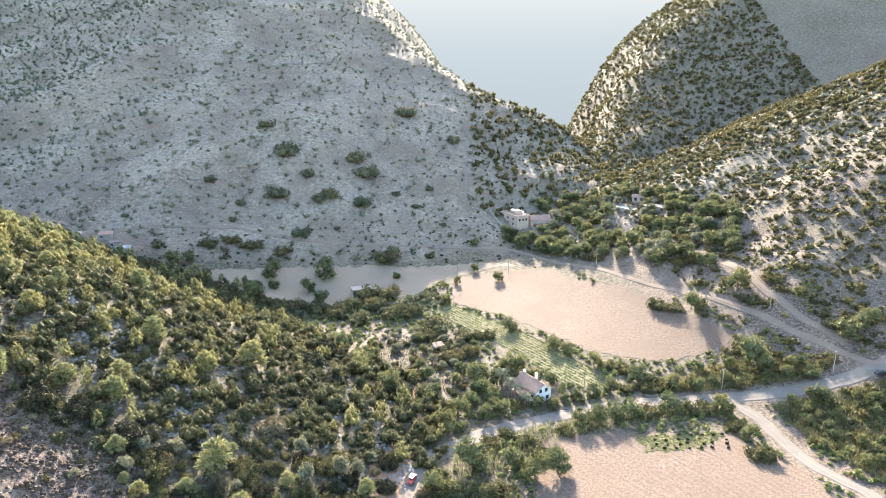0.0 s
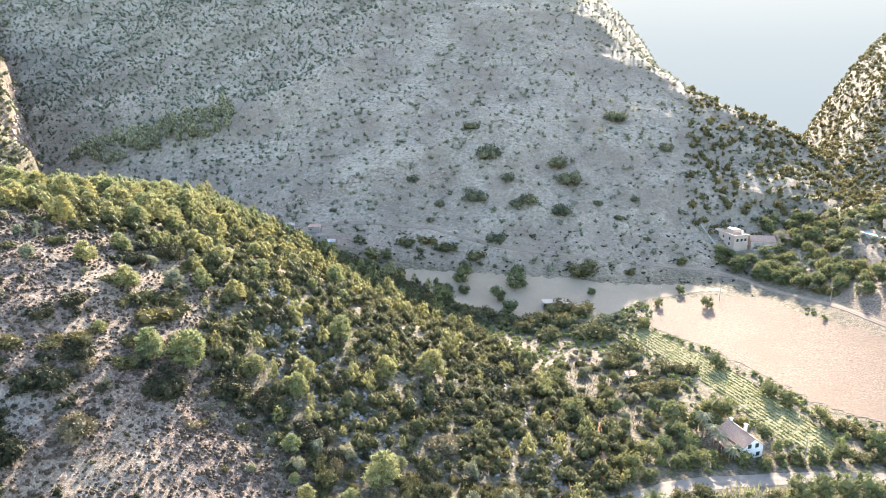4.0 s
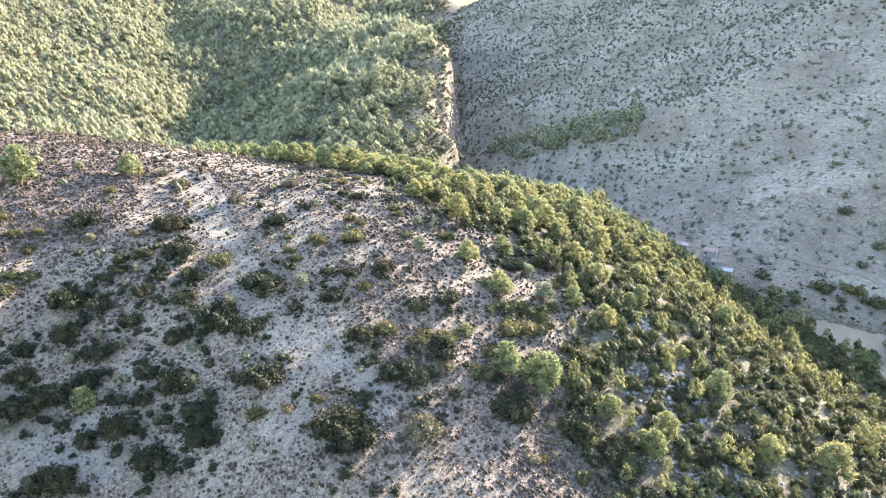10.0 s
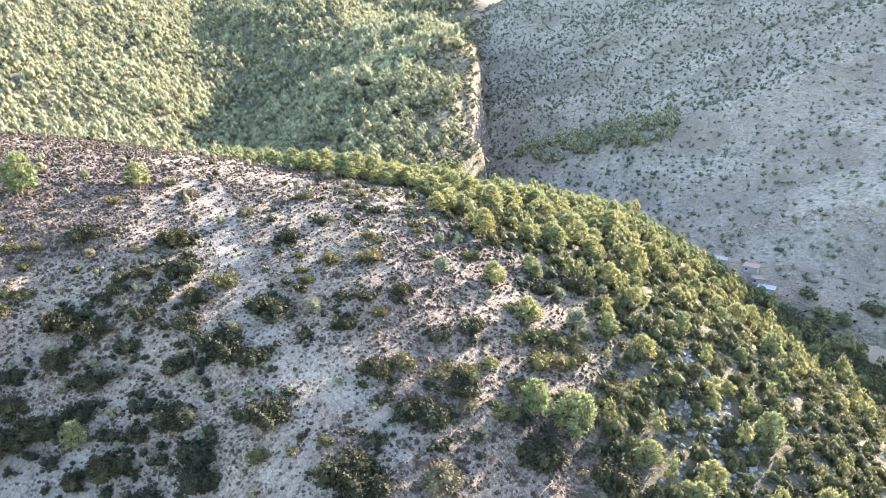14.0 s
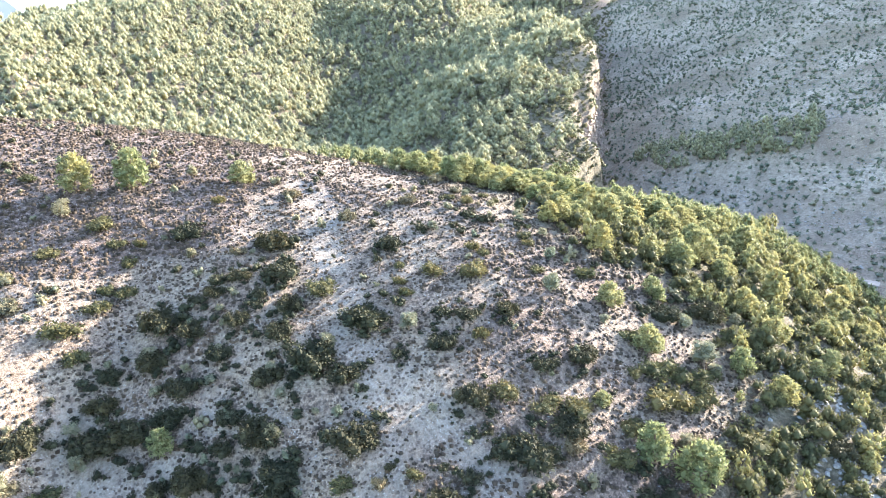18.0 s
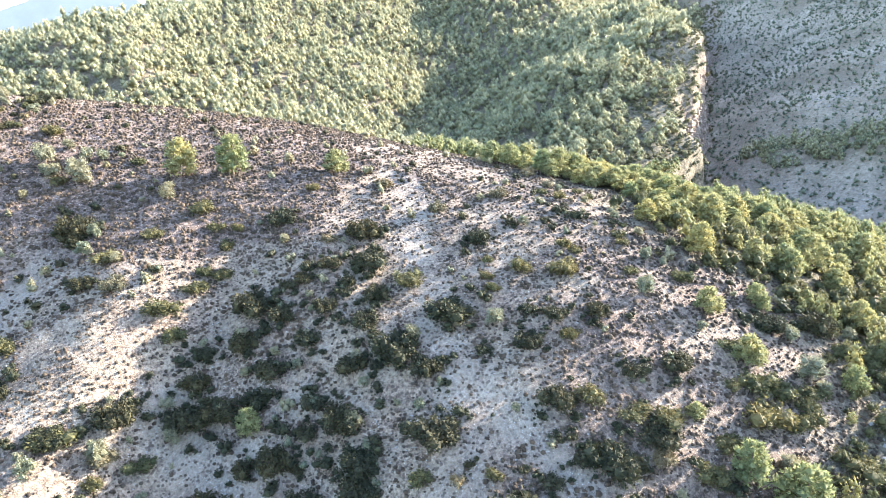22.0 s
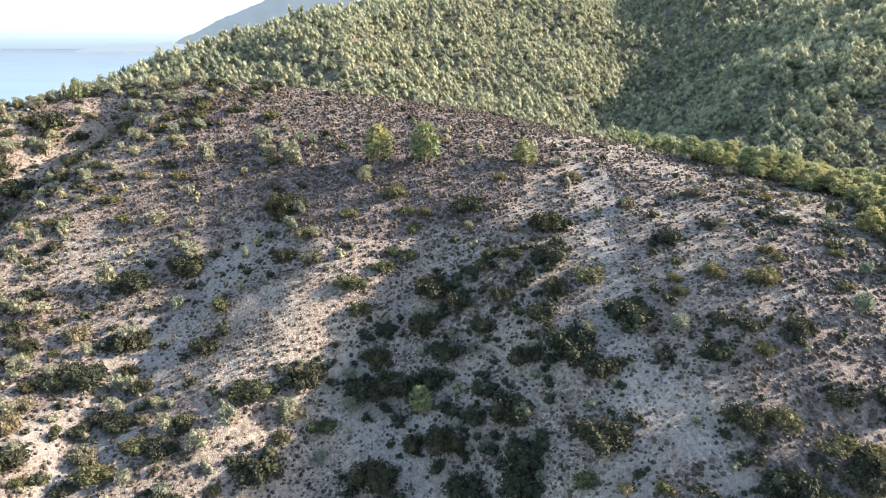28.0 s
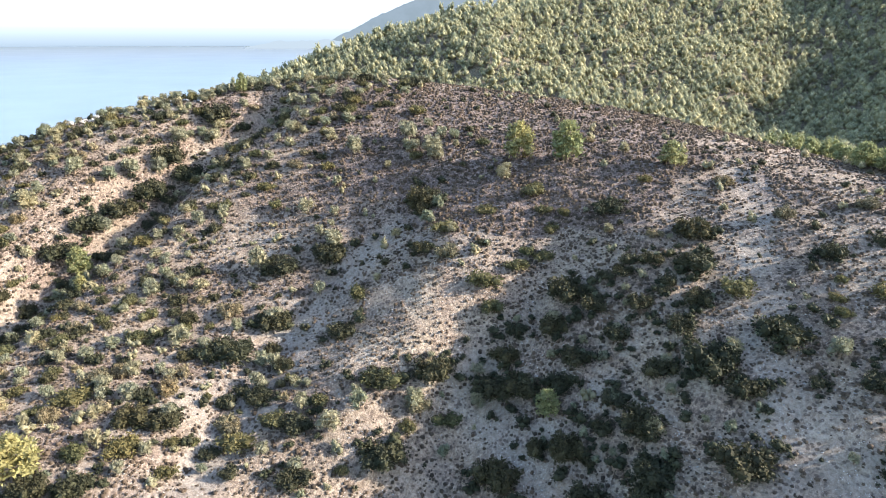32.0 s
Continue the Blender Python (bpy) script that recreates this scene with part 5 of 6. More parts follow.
TIMBER = speckled("grey_timber", 0.2, (0.24, 0.19, 0.15), (0.40, 0.33, 0.27), 0.85, 0.01)
STONEWORK = speckled("stonework", 0.35, (0.20, 0.178, 0.155), (0.40, 0.365, 0.32), 0.9, 0.05)
DARK_FRAME = speckled("dark_paint", 0.3, (0.05, 0.045, 0.04), (0.09, 0.08, 0.07), 0.5, 0.0)
RED_PAINT = speckled("red_car_paint", 1.0, (0.32, 0.05, 0.04), (0.36, 0.07, 0.05), 0.3, 0.0)
BLACK_PAINT = speckled("dark_car_paint", 1.0, (0.03, 0.03, 0.035), (0.05, 0.05, 0.055), 0.3, 0.0)
RUBBER = speckled("rubber", 0.1, (0.02, 0.02, 0.02), (0.04, 0.04, 0.04), 0.8, 0.0)
m, n, l, b = material("window_glass", 0.08)
b.inputs["Base Color"].default_value, b.inputs["Specular IOR Level"].default_value = (0.03, 0.035, 0.04, 1), 0.6
GLASS = m
m, n, l, b = material("pool_water", 0.3)
l.new(ramp(n, l, noise_at(n, l, 2.5), (0.3, (0.10, 0.30, 0.29)), (0.7, (0.17, 0.40, 0.38))), b.inputs["Base Color"])
POOL_WATER = m


def patch(name, poly, mat, label, cell=1.0, lift=0.12, furrow=0.0, turn=0.0, gap=1.6):
    """A field lying on the ground within the outline, with furrows if wanted."""
    xs = np.arange(min(p[0] for p in poly), max(p[0] for p in poly) + cell, cell)
    ys = np.arange(min(p[1] for p in poly), max(p[1] for p in poly) + cell, cell)
    gx, gy = np.meshgrid(xs, ys)
    cx, cy = gx[:-1, :-1] + cell / 2, gy[:-1, :-1] + cell / 2
    fray = 1.6
    keep = inside(cx + fray * wave(cx, cy, 7, 3), cy + fray * wave(cx, cy, 6, 9), poly)
    a = radians(turn)
    across = gx * math.cos(a) + gy * math.sin(a) + 0.5 * wave(gx, gy, 40, 5) + 0.35 * wave(gx, gy, 14, 6)
    furrow = furrow * (0.35 + 0.65 * step(-0.6, 0.6, wave(gx, gy, 22, 15)))
    z = ground(gx, gy) + lift + furrow * np.sin(across * 6.283 / gap) + furrow * 0.5 * wave(gx, gy, 5, 8)
    full = np.zeros(gx.shape, int)
    for p, q in ((0, 0), (0, 1), (1, 0), (1, 1)):
        full[p:p + keep.shape[0], q:q + keep.shape[1]] += keep
    z = np.where(full < 4, ground(gx, gy) - 0.25, z)
    i = np.arange(gx.size).reshape(gx.shape)
    f = np.stack([i[:-1, :-1], i[:-1, 1:], i[1:, 1:], i[1:, :-1]], -1)[keep]
    used = np.unique(f)
    back = np.zeros(gx.size, int)
    back[used] = np.arange(len(used))
    v = np.stack([gx, gy, z], -1).reshape(-1, 3)[used]
    ob = mesh_ob(name, v.tolist(), back[f].tolist(), mat)
    return tagged(ob, label, "field", kind="structure")


def smooth_line(line, gap=1.5):
    """The line rounded and set with points gap apart."""
    out = []
    pts = [line[0]] + list(line) + [line[-1]]
    for p0, p1, p2, p3 in zip(pts, pts[1:], pts[2:], pts[3:]):
        k = max(2, int(math.hypot(p2[0] - p1[0], p2[1] - p1[1]) / gap))
        for t in np.linspace(0, 1, k, endpoint=False):
            out.append(tuple(0.5 * (2 * b + (c - a) * t + (2 * a - 5 * b + 4 * c - d) * t * t + (3 * b - a - 3 * c + d) * t ** 3) for a, b, c, d in zip(p0, p1, p2, p3)))
    return out + [tuple(line[-1])]


def ribbon(name, line, wide, mat, label, lift=0.16, crown=0.06):
    """A road on the ground, with sloping shoulders and two worn wheel lines."""
    pts = smooth_line(line)
    prof = [(-1.25, -0.25), (-1.0, 0.0), (-0.55, -0.03), (0.0, crown), (0.55, -0.03), (1.0, 0.0), (1.25, -0.25)]
    verts, faces = [], []
    for i, (x, y) in enumerate(pts):
        ax, ay = pts[max(i - 1, 0)]
        bx, by = pts[min(i + 1, len(pts) - 1)]
        d = math.hypot(bx - ax, by - ay)
        nx, ny = (by - ay) / d, -(bx - ax) / d
        w = wide / 2 * (1 + 0.12 * float(wave(x, y, 9, 4)))
        for s, h in prof:
            px, py = x + nx * s * w, y + ny * s * w
            verts.append((px, py, float(ground(px, py)) + lift + h))
    k = len(prof)
    for i in range(len(pts) - 1):
        for j in range(k - 1):
            faces.append((i * k + j, i * k + j + 1, (i + 1) * k + j + 1, (i + 1) * k + j))
    return tagged(mesh_ob(name, verts, faces, mat), label, "road", kind="structure")


patch("stubble_field", BIG_FIELD, FIELD_SOIL, "pale dry stubble field in low sun", cell=0.8, furrow=0.012, turn=70, gap=3.1)
patch("near_field", NEAR_FIELD, FIELD_SOIL, "pale ploughed field with faint furrows", cell=0.6, furrow=0.05, turn=35, gap=2.3)
patch("meadow", SHADE_FIELD, MEADOW, "grey-brown grazed meadow below the mountain", furrow=0.02, turn=20)
patch("crop_field", CROP_STRIP, CROP_SOIL, "narrow green crop field with rows", furrow=0.04, turn=42)
ribbon("road", ROAD, 5.2, GRAVEL, "pale gravel road through the valley")
ribbon("side_road", BRANCH, 4.0, GRAVEL, "pale gravel side road", 0.19)
ribbon("hill_track", HILL_TRACK, 2.1, TRACK_SOIL, "dusty track along the mountain's foot", 0.22)
ribbon("grove_path", [(-10, 230), (-9, 211), (-7, 196), (-8, 185), (-9, 177)], 1.8, RED_SOIL, "narrow reddish path through the olive grove", 0.2)
patch("red_bank", [(-16, 184), (-11, 182), (-9, 167), (-10, 152), (-18, 152), (-21, 169)], RED_SOIL, "eroded rust-red bank above the road", cell=0.5, lift=0.15, furrow=0.08, turn=60, gap=1.9)
ribbon("east_track", EAST_TRACK, 2.4, TRACK_SOIL, "dusty track up the eastern slope", 0.25)

# rows of the crop field, weeds and reeds
rng = np.random.default_rng(21)
px, py = [], []
a = radians(-53)
for r in np.arange(-60, 60, 1.7):
    for s in np.arange(-80, 80, 0.6):
        px.append(20 + s * math.cos(a) - r * math.sin(a) + rng.uniform(-0.2, 0.2))
        py.append(275 + s * math.sin(a) + r * math.cos(a) + rng.uniform(-0.2, 0.2))
px, py = np.array(px), np.array(py)
k = inside(px, py, CROP_STRIP) & (rng.uniform(size=len(px)) < 0.85)
carpet("crop_rows", "tuft", px[k], py[k], rng.uniform(0.9, 1.5, k.sum()), VINE_LEAF, "green leafy crop in close rows", "crops", 9, 1.0, 31)
x, y = scatter(rng, 9000, 52, 100, 182, 203, lambda x, y: inside(x + 2 * wave(x, y, 6, 2), y + 1.5 * wave(x, y, 5, 7), GREEN_PATCH) * (0.5 + 0.5 * step(-0.4, 0.3, wave(x, y, 7, 65))), 0.45)
carpet("field_weeds", "tuft", x, y, rng.uniform(0.7, 1.4, len(x)), VINE_LEAF, "low green weeds in the field corner", "weeds", 3, 0.9, 32)
for row in range(4):
    for i in range(7):
        plant("shrub", 66 + 3.8 * i + 0.8 * row + rng.uniform(-0.8, 0.8), 189.5 + 2.4 * row + 0.12 * i + rng.uniform(-0.5, 0.5), rng.uniform(0.8, 1.4), rng, "small dark bush in rows on the weedy field corner", "field bushes", 1.6, "field_bush")


def reeds(name, poly, n, tall, leaf, label, seed):
    """A stand of thin upright stalks with drooping blades."""
    rng = np.random.default_rng(seed)
    xs, ys = [p[0] for p in poly], [p[1] for p in poly]
    x, y = scatter(rng, n, min(xs), max(xs), min(ys), max(ys), lambda x, y: inside(x, y, poly) * 1.0)
    z = ground(x, y)
    k = len(x)
    h = tall * rng.uniform(0.6, 1.15, k)
    a, lean = rng.uniform(0, 6.283, k), rng.uniform(0.02, 0.3, k)
    w = rng.uniform(0.04, 0.1, k)
    c, s = np.cos(a), np.sin(a)
    rows = [(x - s * w, y + c * w, z - 0.1), (x + s * w, y - c * w, z - 0.1), (x + c * lean * h * 0.5 + s * w, y + s * lean * h * 0.5 - c * w, z + h * 0.65), (x + c * lean * h * 1.3, y + s * lean * h * 1.3, z + h), (x + c * lean * h * 0.5 - s * w, y + s * lean * h * 0.5 + c * w, z + h * 0.65)]
    v = np.stack([np.stack(r, -1) for r in rows], 1).reshape(-1, 3)
    f = np.arange(5 * k).reshape(-1, 5)
    tagged(mesh_ob(name, v.tolist(), f.tolist(), leaf), label, "reeds", kind="stuff")


reeds("reed_bed", [(82, 229), (98, 240), (116, 240), (140, 229), (134, 223), (112, 225), (93, 226)], 6000, 2.0, REED_LEAF, "tall pale reeds beside the road", 41)
reeds("reed_thicket", [(113, 214), (125, 214), (172, 214), (160, 150), (134, 150), (124, 178), (117, 190)], 26000, 1.7, REED_LEAF, "broad thicket of yellow-green reeds", 42)
reeds("roadside_reeds", [(4, 183), (30, 202), (60, 212), (95, 216), (95, 209), (58, 203), (30, 190), (12, 172), (0, 164)], 8000, 2.2, REED_LEAF, "reeds and cane along the road", 43)
reeds("dry_grass", [(-30, 205), (4, 226), (10, 270), (-25, 280), (-45, 240)], 6000, 0.9, TUFT_LEAF, "tall dry grass in the olive grove", 44)

x, y = scatter(rng, 1500, 112, 175, 148, 216, lambda x, y: inside(x, y, [(113, 214), (125, 214), (172, 214), (160, 150), (134, 150), (124, 178), (117, 190)]) * step(-0.5, 0.3, wave(x, y, 14, 63)), 3.0)
for p, q in zip(x, y):
    plant("mastic" if rng.uniform() < 0.6 else "tree", p, q, rng.uniform(2.2, 4.5), rng, "green bush standing among yellow reeds", "bushes of the reed thicket", 1.2, "thicket_bush")
x, y = scatter(rng, 500, 82, 142, 222, 242, lambda x, y: inside(x, y, [(82, 229), (98, 240), (116, 240), (140, 229), (134, 223), (112, 225), (93, 226)]) * 0.5, 4.0)
for p, q in zip(x, y):
    plant("mastic" if rng.uniform() < 0.6 else "tree", p, q, rng.uniform(2.4, 5.0), rng, "green bush standing among yellow reeds", "bushes of the reed bed", 1.2, "thicket_bush")
for p, q, w in ((17, 217, 7), (13, 223, 8), (20, 231, 7), (26, 233, 6.5), (38, 214, 4.5), (43, 219, 4), (10, 214, 7), (5, 207, 8), (0, 198, 8), (14, 206, 6), (6, 196, 5), (18, 211, 6), (33, 235, 6), (40, 232, 5), (48, 222, 4)):
    plant("tree", p, q, w, rng, "large leafy tree crowding round the farmhouse", "farmyard trees")


# ---- rocks ----
def boulder_mesh(seed):
    rng = np.random.default_rng(seed)
    bm = bmesh.new()
    bmesh.ops.create_icosphere(bm, subdivisions=2, radius=0.5)
    cut = [(Vector(rng.normal(size=3)).normalized(), rng.uniform(0.17, 0.34)) for _ in range(11)]
    for v in bm.verts:
        for d, far in cut:
            over = v.co.dot(d) - far
            if over > 0:
                v.co -= d * over
        v.co *= rng.uniform(0.9, 1.1)
        v.co.z *= 0.75
    me = bpy.data.meshes.new("limestone_boulder")
    bm.to_mesh(me)
    bm.free()
    me.materials.append(ROCK)
    return me


BOULDERS = [boulder_mesh(60 + k) for k in range(7)]


def stone_bands(x, y):
    d = near_line(x, y, [(-122, 203), (-111, 196), (-102, 191), (-94, 184), (-87, 175), (-78, 174), (-66, 168)])
    e = near_line(x, y, [(-46, 230), (-38, 218), (-25, 194), (-16, 178), (-12, 168)])
    return np.where(d < 4.5, 0.95, np.where(d < 10, 0.25, 0)) + np.where(e < 5, 0.8, 0) + 0.02 * (dense(x, y) > -2) * (on_hill(x, y) > 1)


rng = np.random.default_rng(51)
x, y = scatter(rng, 22000, -135, -5, 150, 240, stone_bands, 1.05)
order = np.argsort(np.hypot(x + 95, y - 188) + 3 * rng.uniform(size=len(x)))
for i in order[:262]:
    ob = new("limestone_boulder", BOULDERS[int(rng.integers(7))])
    s = rng.uniform(0.9, 2.4)
    ob.matrix_basis = pose(x[i], y[i], float(ground(x[i], y[i])) + 0.12 * s, rng.uniform(-20, 20), rng.uniform(-20, 20), rng.uniform(0, 360)) @ Matrix.Diagonal((s, s * rng.uniform(0.7, 1.1), s * rng.uniform(0.6, 1.1), 1))
    tagged(ob, "pale grey limestone boulder among dense scrub", "boulder", "boulders of the stone bands")


for p, q in zip(*scatter(rng, 600, -298, -262, -115, -60, lambda x, y: near_line(x, y, [(-271, -110), (-278, -96), (-283, -86), (-288, -77), (-291, -66)]) < 3.5, 2.4)):
    ob = new("limestone_boulder", BOULDERS[int(rng.integers(7))])
    s = rng.uniform(1.2, 3.4)
    ob.matrix_basis = pose(p, q, float(ground(p, q)) + 0.1 * s, rng.uniform(-25, 25), rng.uniform(-25, 25), rng.uniform(0, 360)) @ Matrix.Diagonal((s, s * rng.uniform(0.6, 1.1), s * rng.uniform(0.7, 1.1), 1))
    tagged(ob, "jagged pale limestone outcrop along the seaward crest", "boulder", "crest outcrops")


def rubble(name, x, y, size, mat, label, seed, high=0.6):
    """Loose stones as one sheet of small angular lumps."""
    rng = np.random.default_rng(seed)
    base = np.array([(1, 0, 0), (0, 1, 0), (-1, 0, 0), (0, -1, 0), (0.3, 0.2, 1), (0, 0, -0.6)], float)
    tri = np.array([(0, 1, 4), (1, 2, 4), (2, 3, 4), (3, 0, 4), (1, 0, 5), (2, 1, 5), (3, 2, 5), (0, 3, 5)])
    k = len(x)
    v = base[None] * rng.uniform(0.6, 1.3, (k, 6, 1)) * (size[:, None, None] / 2) * np.array([1, 1, high])
    a = rng.uniform(0, 6.283, k)
    c, s = np.cos(a)[:, None], np.sin(a)[:, None]
    v = np.stack([x[:, None] + v[..., 0] * c - v[..., 1] * s, y[:, None] + v[..., 0] * s + v[..., 1] * c, ground(x, y)[:, None] + v[..., 2] + 0.05 * size[:, None]], -1)
    f = (tri[None] + 6 * np.arange(k)[:, None, None]).reshape(-1, 3)
    tagged(mesh_ob(name, v.reshape(-1, 3).tolist(), f.tolist(), mat), label, "stones", kind="stuff")


i = order[262:]
rubble("band_stones", x[i], y[i], rng.uniform(0.6, 1.9, len(i)), ROCK, "smaller limestone blocks in the scrub", 52, 0.8)
x, y = scatter(rng, 26000, -330, -60, -150, 240, lambda x, y: (dense(x, y) < 3) * (on_hill(x, y) > 2) * (0.12 + 0.8 * step(-0.1, 0.6, wave(x, y, 23, 71) + 0.5 * wave(x, y, 8, 73))))
rubble("slope_stones", x, y, rng.uniform(0.2, 0.75, len(x)), ROCK, "pale loose stones over the open slope", 53)
x, y = scatter(rng, 9000, -420, 60, 360, 560, lambda x, y: (ground(x, y) > valley(x, y) + 6) * step(-0.3, 0.5, wave(x, y, 45, 75)) * (cliff_side(x, y) > 12))
rubble("scree", x, y, rng.uniform(0.6, 2.2, len(x)), ROCK, "pale scree stones on the mountain slope", 54)
x, y = scatter(rng, 16000, -420, -20, 365, 470, lambda x, y: near_line(x, y, [(-215, 372), (-190, 385), (-165, 398), (-140, 402), (-120, 412)]) < 6 + 3 * wave(x, y, 15, 99))
rubble("crag_rocks", x, y, rng.uniform(0.7, 2.3, len(x)), CLIFF_ROCK, "low ochre crags across the mountain slope", 55, 0.8)
x, y = scatter(rng, 50000, -640, -360, 330, 580, lambda x, y: np.abs(cliff_side(x, y) - 4) < 6)
rubble("cliff_blocks", x, y, rng.uniform(1.4, 4.2, len(x)), CLIFF_ROCK, "broken rock of the cliff over the gorge", 56, 1.0)


# ---- buildings ----
def box(bm, x0, x1, y0, y1, z0, z1, bevel=0.0):
    v = [bm.verts.new((x, y, z)) for z in (z0, z1) for x, y in ((x0, y0), (x1, y0), (x1, y1), (x0, y1))]
    fs = [bm.faces.new([v[i] for i in q]) for q in ((3, 2, 1, 0), (4, 5, 6, 7), (0, 1, 5, 4), (1, 2, 6, 5), (2, 3, 7, 6), (3, 0, 4, 7))]
    if bevel:
        es = list({e for f in fs for e in f.edges})
        bmesh.ops.bevel(bm, geom=es, offset=bevel, segments=1, affect="EDGES")


def boxed(name, dims, mat, parent, label="", bevel=0.03):
    bm = bmesh.new()
    box(bm, *dims, bevel)
    return part(name, bm, mat, parent, label)


def gable_walls(name, long, wide, eave, top, mat, parent, foot=-1.5):
    """Walls of a gabled house; the long side lies along x."""
    bm = bmesh.new()
    a, b = long / 2, wide / 2
    ends = []
    for x in (-a, a):
        ends.append([bm.verts.new(p) for p in ((x, -b, foot), (x, b, foot), (x, b, eave), (x, 0, top), (x, -b, eave))])
    p, q = ends
    bm.faces.new(p[::-1]), bm.faces.new(q)
    for i in range(5):
        j = (i + 1) % 5
        bm.faces.new((p[i], p[j], q[j], q[i]))
    return part(name, bm, mat, parent)


def tiled_slope(name, long, wide, eave, top, side, parent, over=0.45, mat=None):
    """One roof slope with ribs of clay tiles running down it."""
    bm = bmesh.new()
    b = wide / 2
    drop = (top - eave) / b
    n = max(6, int(long / 0.42))
    xs = np.linspace(-long / 2 - over, long / 2 + over, 2 * n + 1)
    rows = []
    for i, x in enumerate(xs):
        h = 0.16 + (0.09 if i % 2 else 0.0)
        rows.append([bm.verts.new(p) for p in ((x, side * 0.0, top + h), (x, side * (b + over), eave - drop * over + h), (x, side * (b + over), eave - drop * over - 0.02), (x, 0, top - 0.02))])
    for r, s in zip(rows, rows[1:]):
        for i in range(3):
            bm.faces.new((r[i], s[i], s[i + 1], r[i + 1]))
    bm.faces.new(rows[0]), bm.faces.new(rows[-1][::-1])
    return part(name, bm, mat or ROOF_TILE, parent)


def opening(kind, parent, x, y, z, wide, high, face):
    """A window or door set on a wall; face: the wall's outward side, +x, -x, +y or -y."""
    bm = bmesh.new()
    t = 0.1
    for d in ((-wide / 2 - t, -wide / 2, -t, high + t), (wide / 2, wide / 2 + t, -t, high + t), (-wide / 2, wide / 2, high, high + t), (-wide / 2, wide / 2, -t, 0)):
        box(bm, d[0], d[1], -0.06, 0.06, d[2], d[3])
    ob = part(kind, bm, DARK_FRAME if kind == "window" else TIMBER, parent)
    ob.matrix_basis = pose(x, y, z, 0, 0, {"+x": 90, "-x": -90, "-y": 0, "+y": 180}[face])
    bm = bmesh.new()
    box(bm, -wide / 2, wide / 2, -0.01, 0.02, 0, high)
    part("pane" if kind == "window" else "door_leaf", bm, GLASS if kind == "window" else TIMBER, ob)
    if kind == "window":
        bm = bmesh.new()
        box(bm, -wide / 2 - 0.15, wide / 2 + 0.15, -0.18, 0.05, -0.2, -0.1)
        part("sill", bm, PLASTER, ob)


def chimney(parent, x, y, z0, z1, wide=0.7):
    ch = boxed("chimney", (x - wide / 2, x + wide / 2, y - wide / 2, y + wide / 2, z0, z1), PLASTER, parent)
    boxed("cap", (x - wide * 0.65, x + wide * 0.65, y - wide * 0.65, y + wide * 0.65, z1, z1 + 0.14), PLASTER, ch)


def farmhouse():
    h = holder("farmhouse", 32.3, 224.3, float(ground(32.3, 224.3)) + 0.1, -57)
    gable_walls("wall", 11.6, 7.2, 3.8, 6.3, PLASTER, h)
    for s in (1, -1):
        tiled_slope("roof_slope", 11.6, 7.2, 3.8, 6.3, s, h)
    boxed("ridge_tiles", (-6.2, 6.2, -0.2, 0.2, 6.4, 6.62), ROOF_TILE, h)
    chimney(h, -5.2, 0.3, 5.6, 7.3)
    chimney(h, 0.2, 1.3, 5.2, 7.9, 0.8)
    for y, z, w, k in ((-1.3, 3.3, 1.0, 1.2), (1.3, 3.3, 1.0, 1.2), (1.9, 0.4, 1.1, 1.2)):
        opening("window", h, 5.83, y, z, w, k, "+x")
    for x in (-4, -1.4, 4):
        opening("window", h, x, -3.63, 1.0, 1.1, 1.3, "-y")
    opening("door", h, 1.6, -3.63, 0.05, 1.1, 2.1, "-y")
    # lean-to porch on the yard side
    bm = bmesh.new()
    v = [bm.verts.new(p) for p in ((-3.5, -3.6, 3.2), (4.5, -3.6, 3.2), (4.5, -7.0, 2.4), (-3.5, -7.0, 2.4), (-3.5, -3.6, 3.0), (4.5, -3.6, 3.0), (4.5, -7.0, 2.2), (-3.5, -7.0, 2.2))]
    for q in ((0, 3, 2, 1), (4, 5, 6, 7), (0, 1, 5, 4), (1, 2, 6, 5), (2, 3, 7, 6), (3, 0, 4, 7)):
        bm.faces.new([v[i] for i in q])
    part("porch_roof", bm, ROOF_TILE, h)
    for x in (-3.3, 0.5, 4.3):
        boxed("porch_post", (x - 0.09, x + 0.09, -6.9, -6.72, -1.0, 2.3), TIMBER, h)
    return tagged(h, "white plastered farmhouse with a pale clay tile roof and two chimneys", "house")


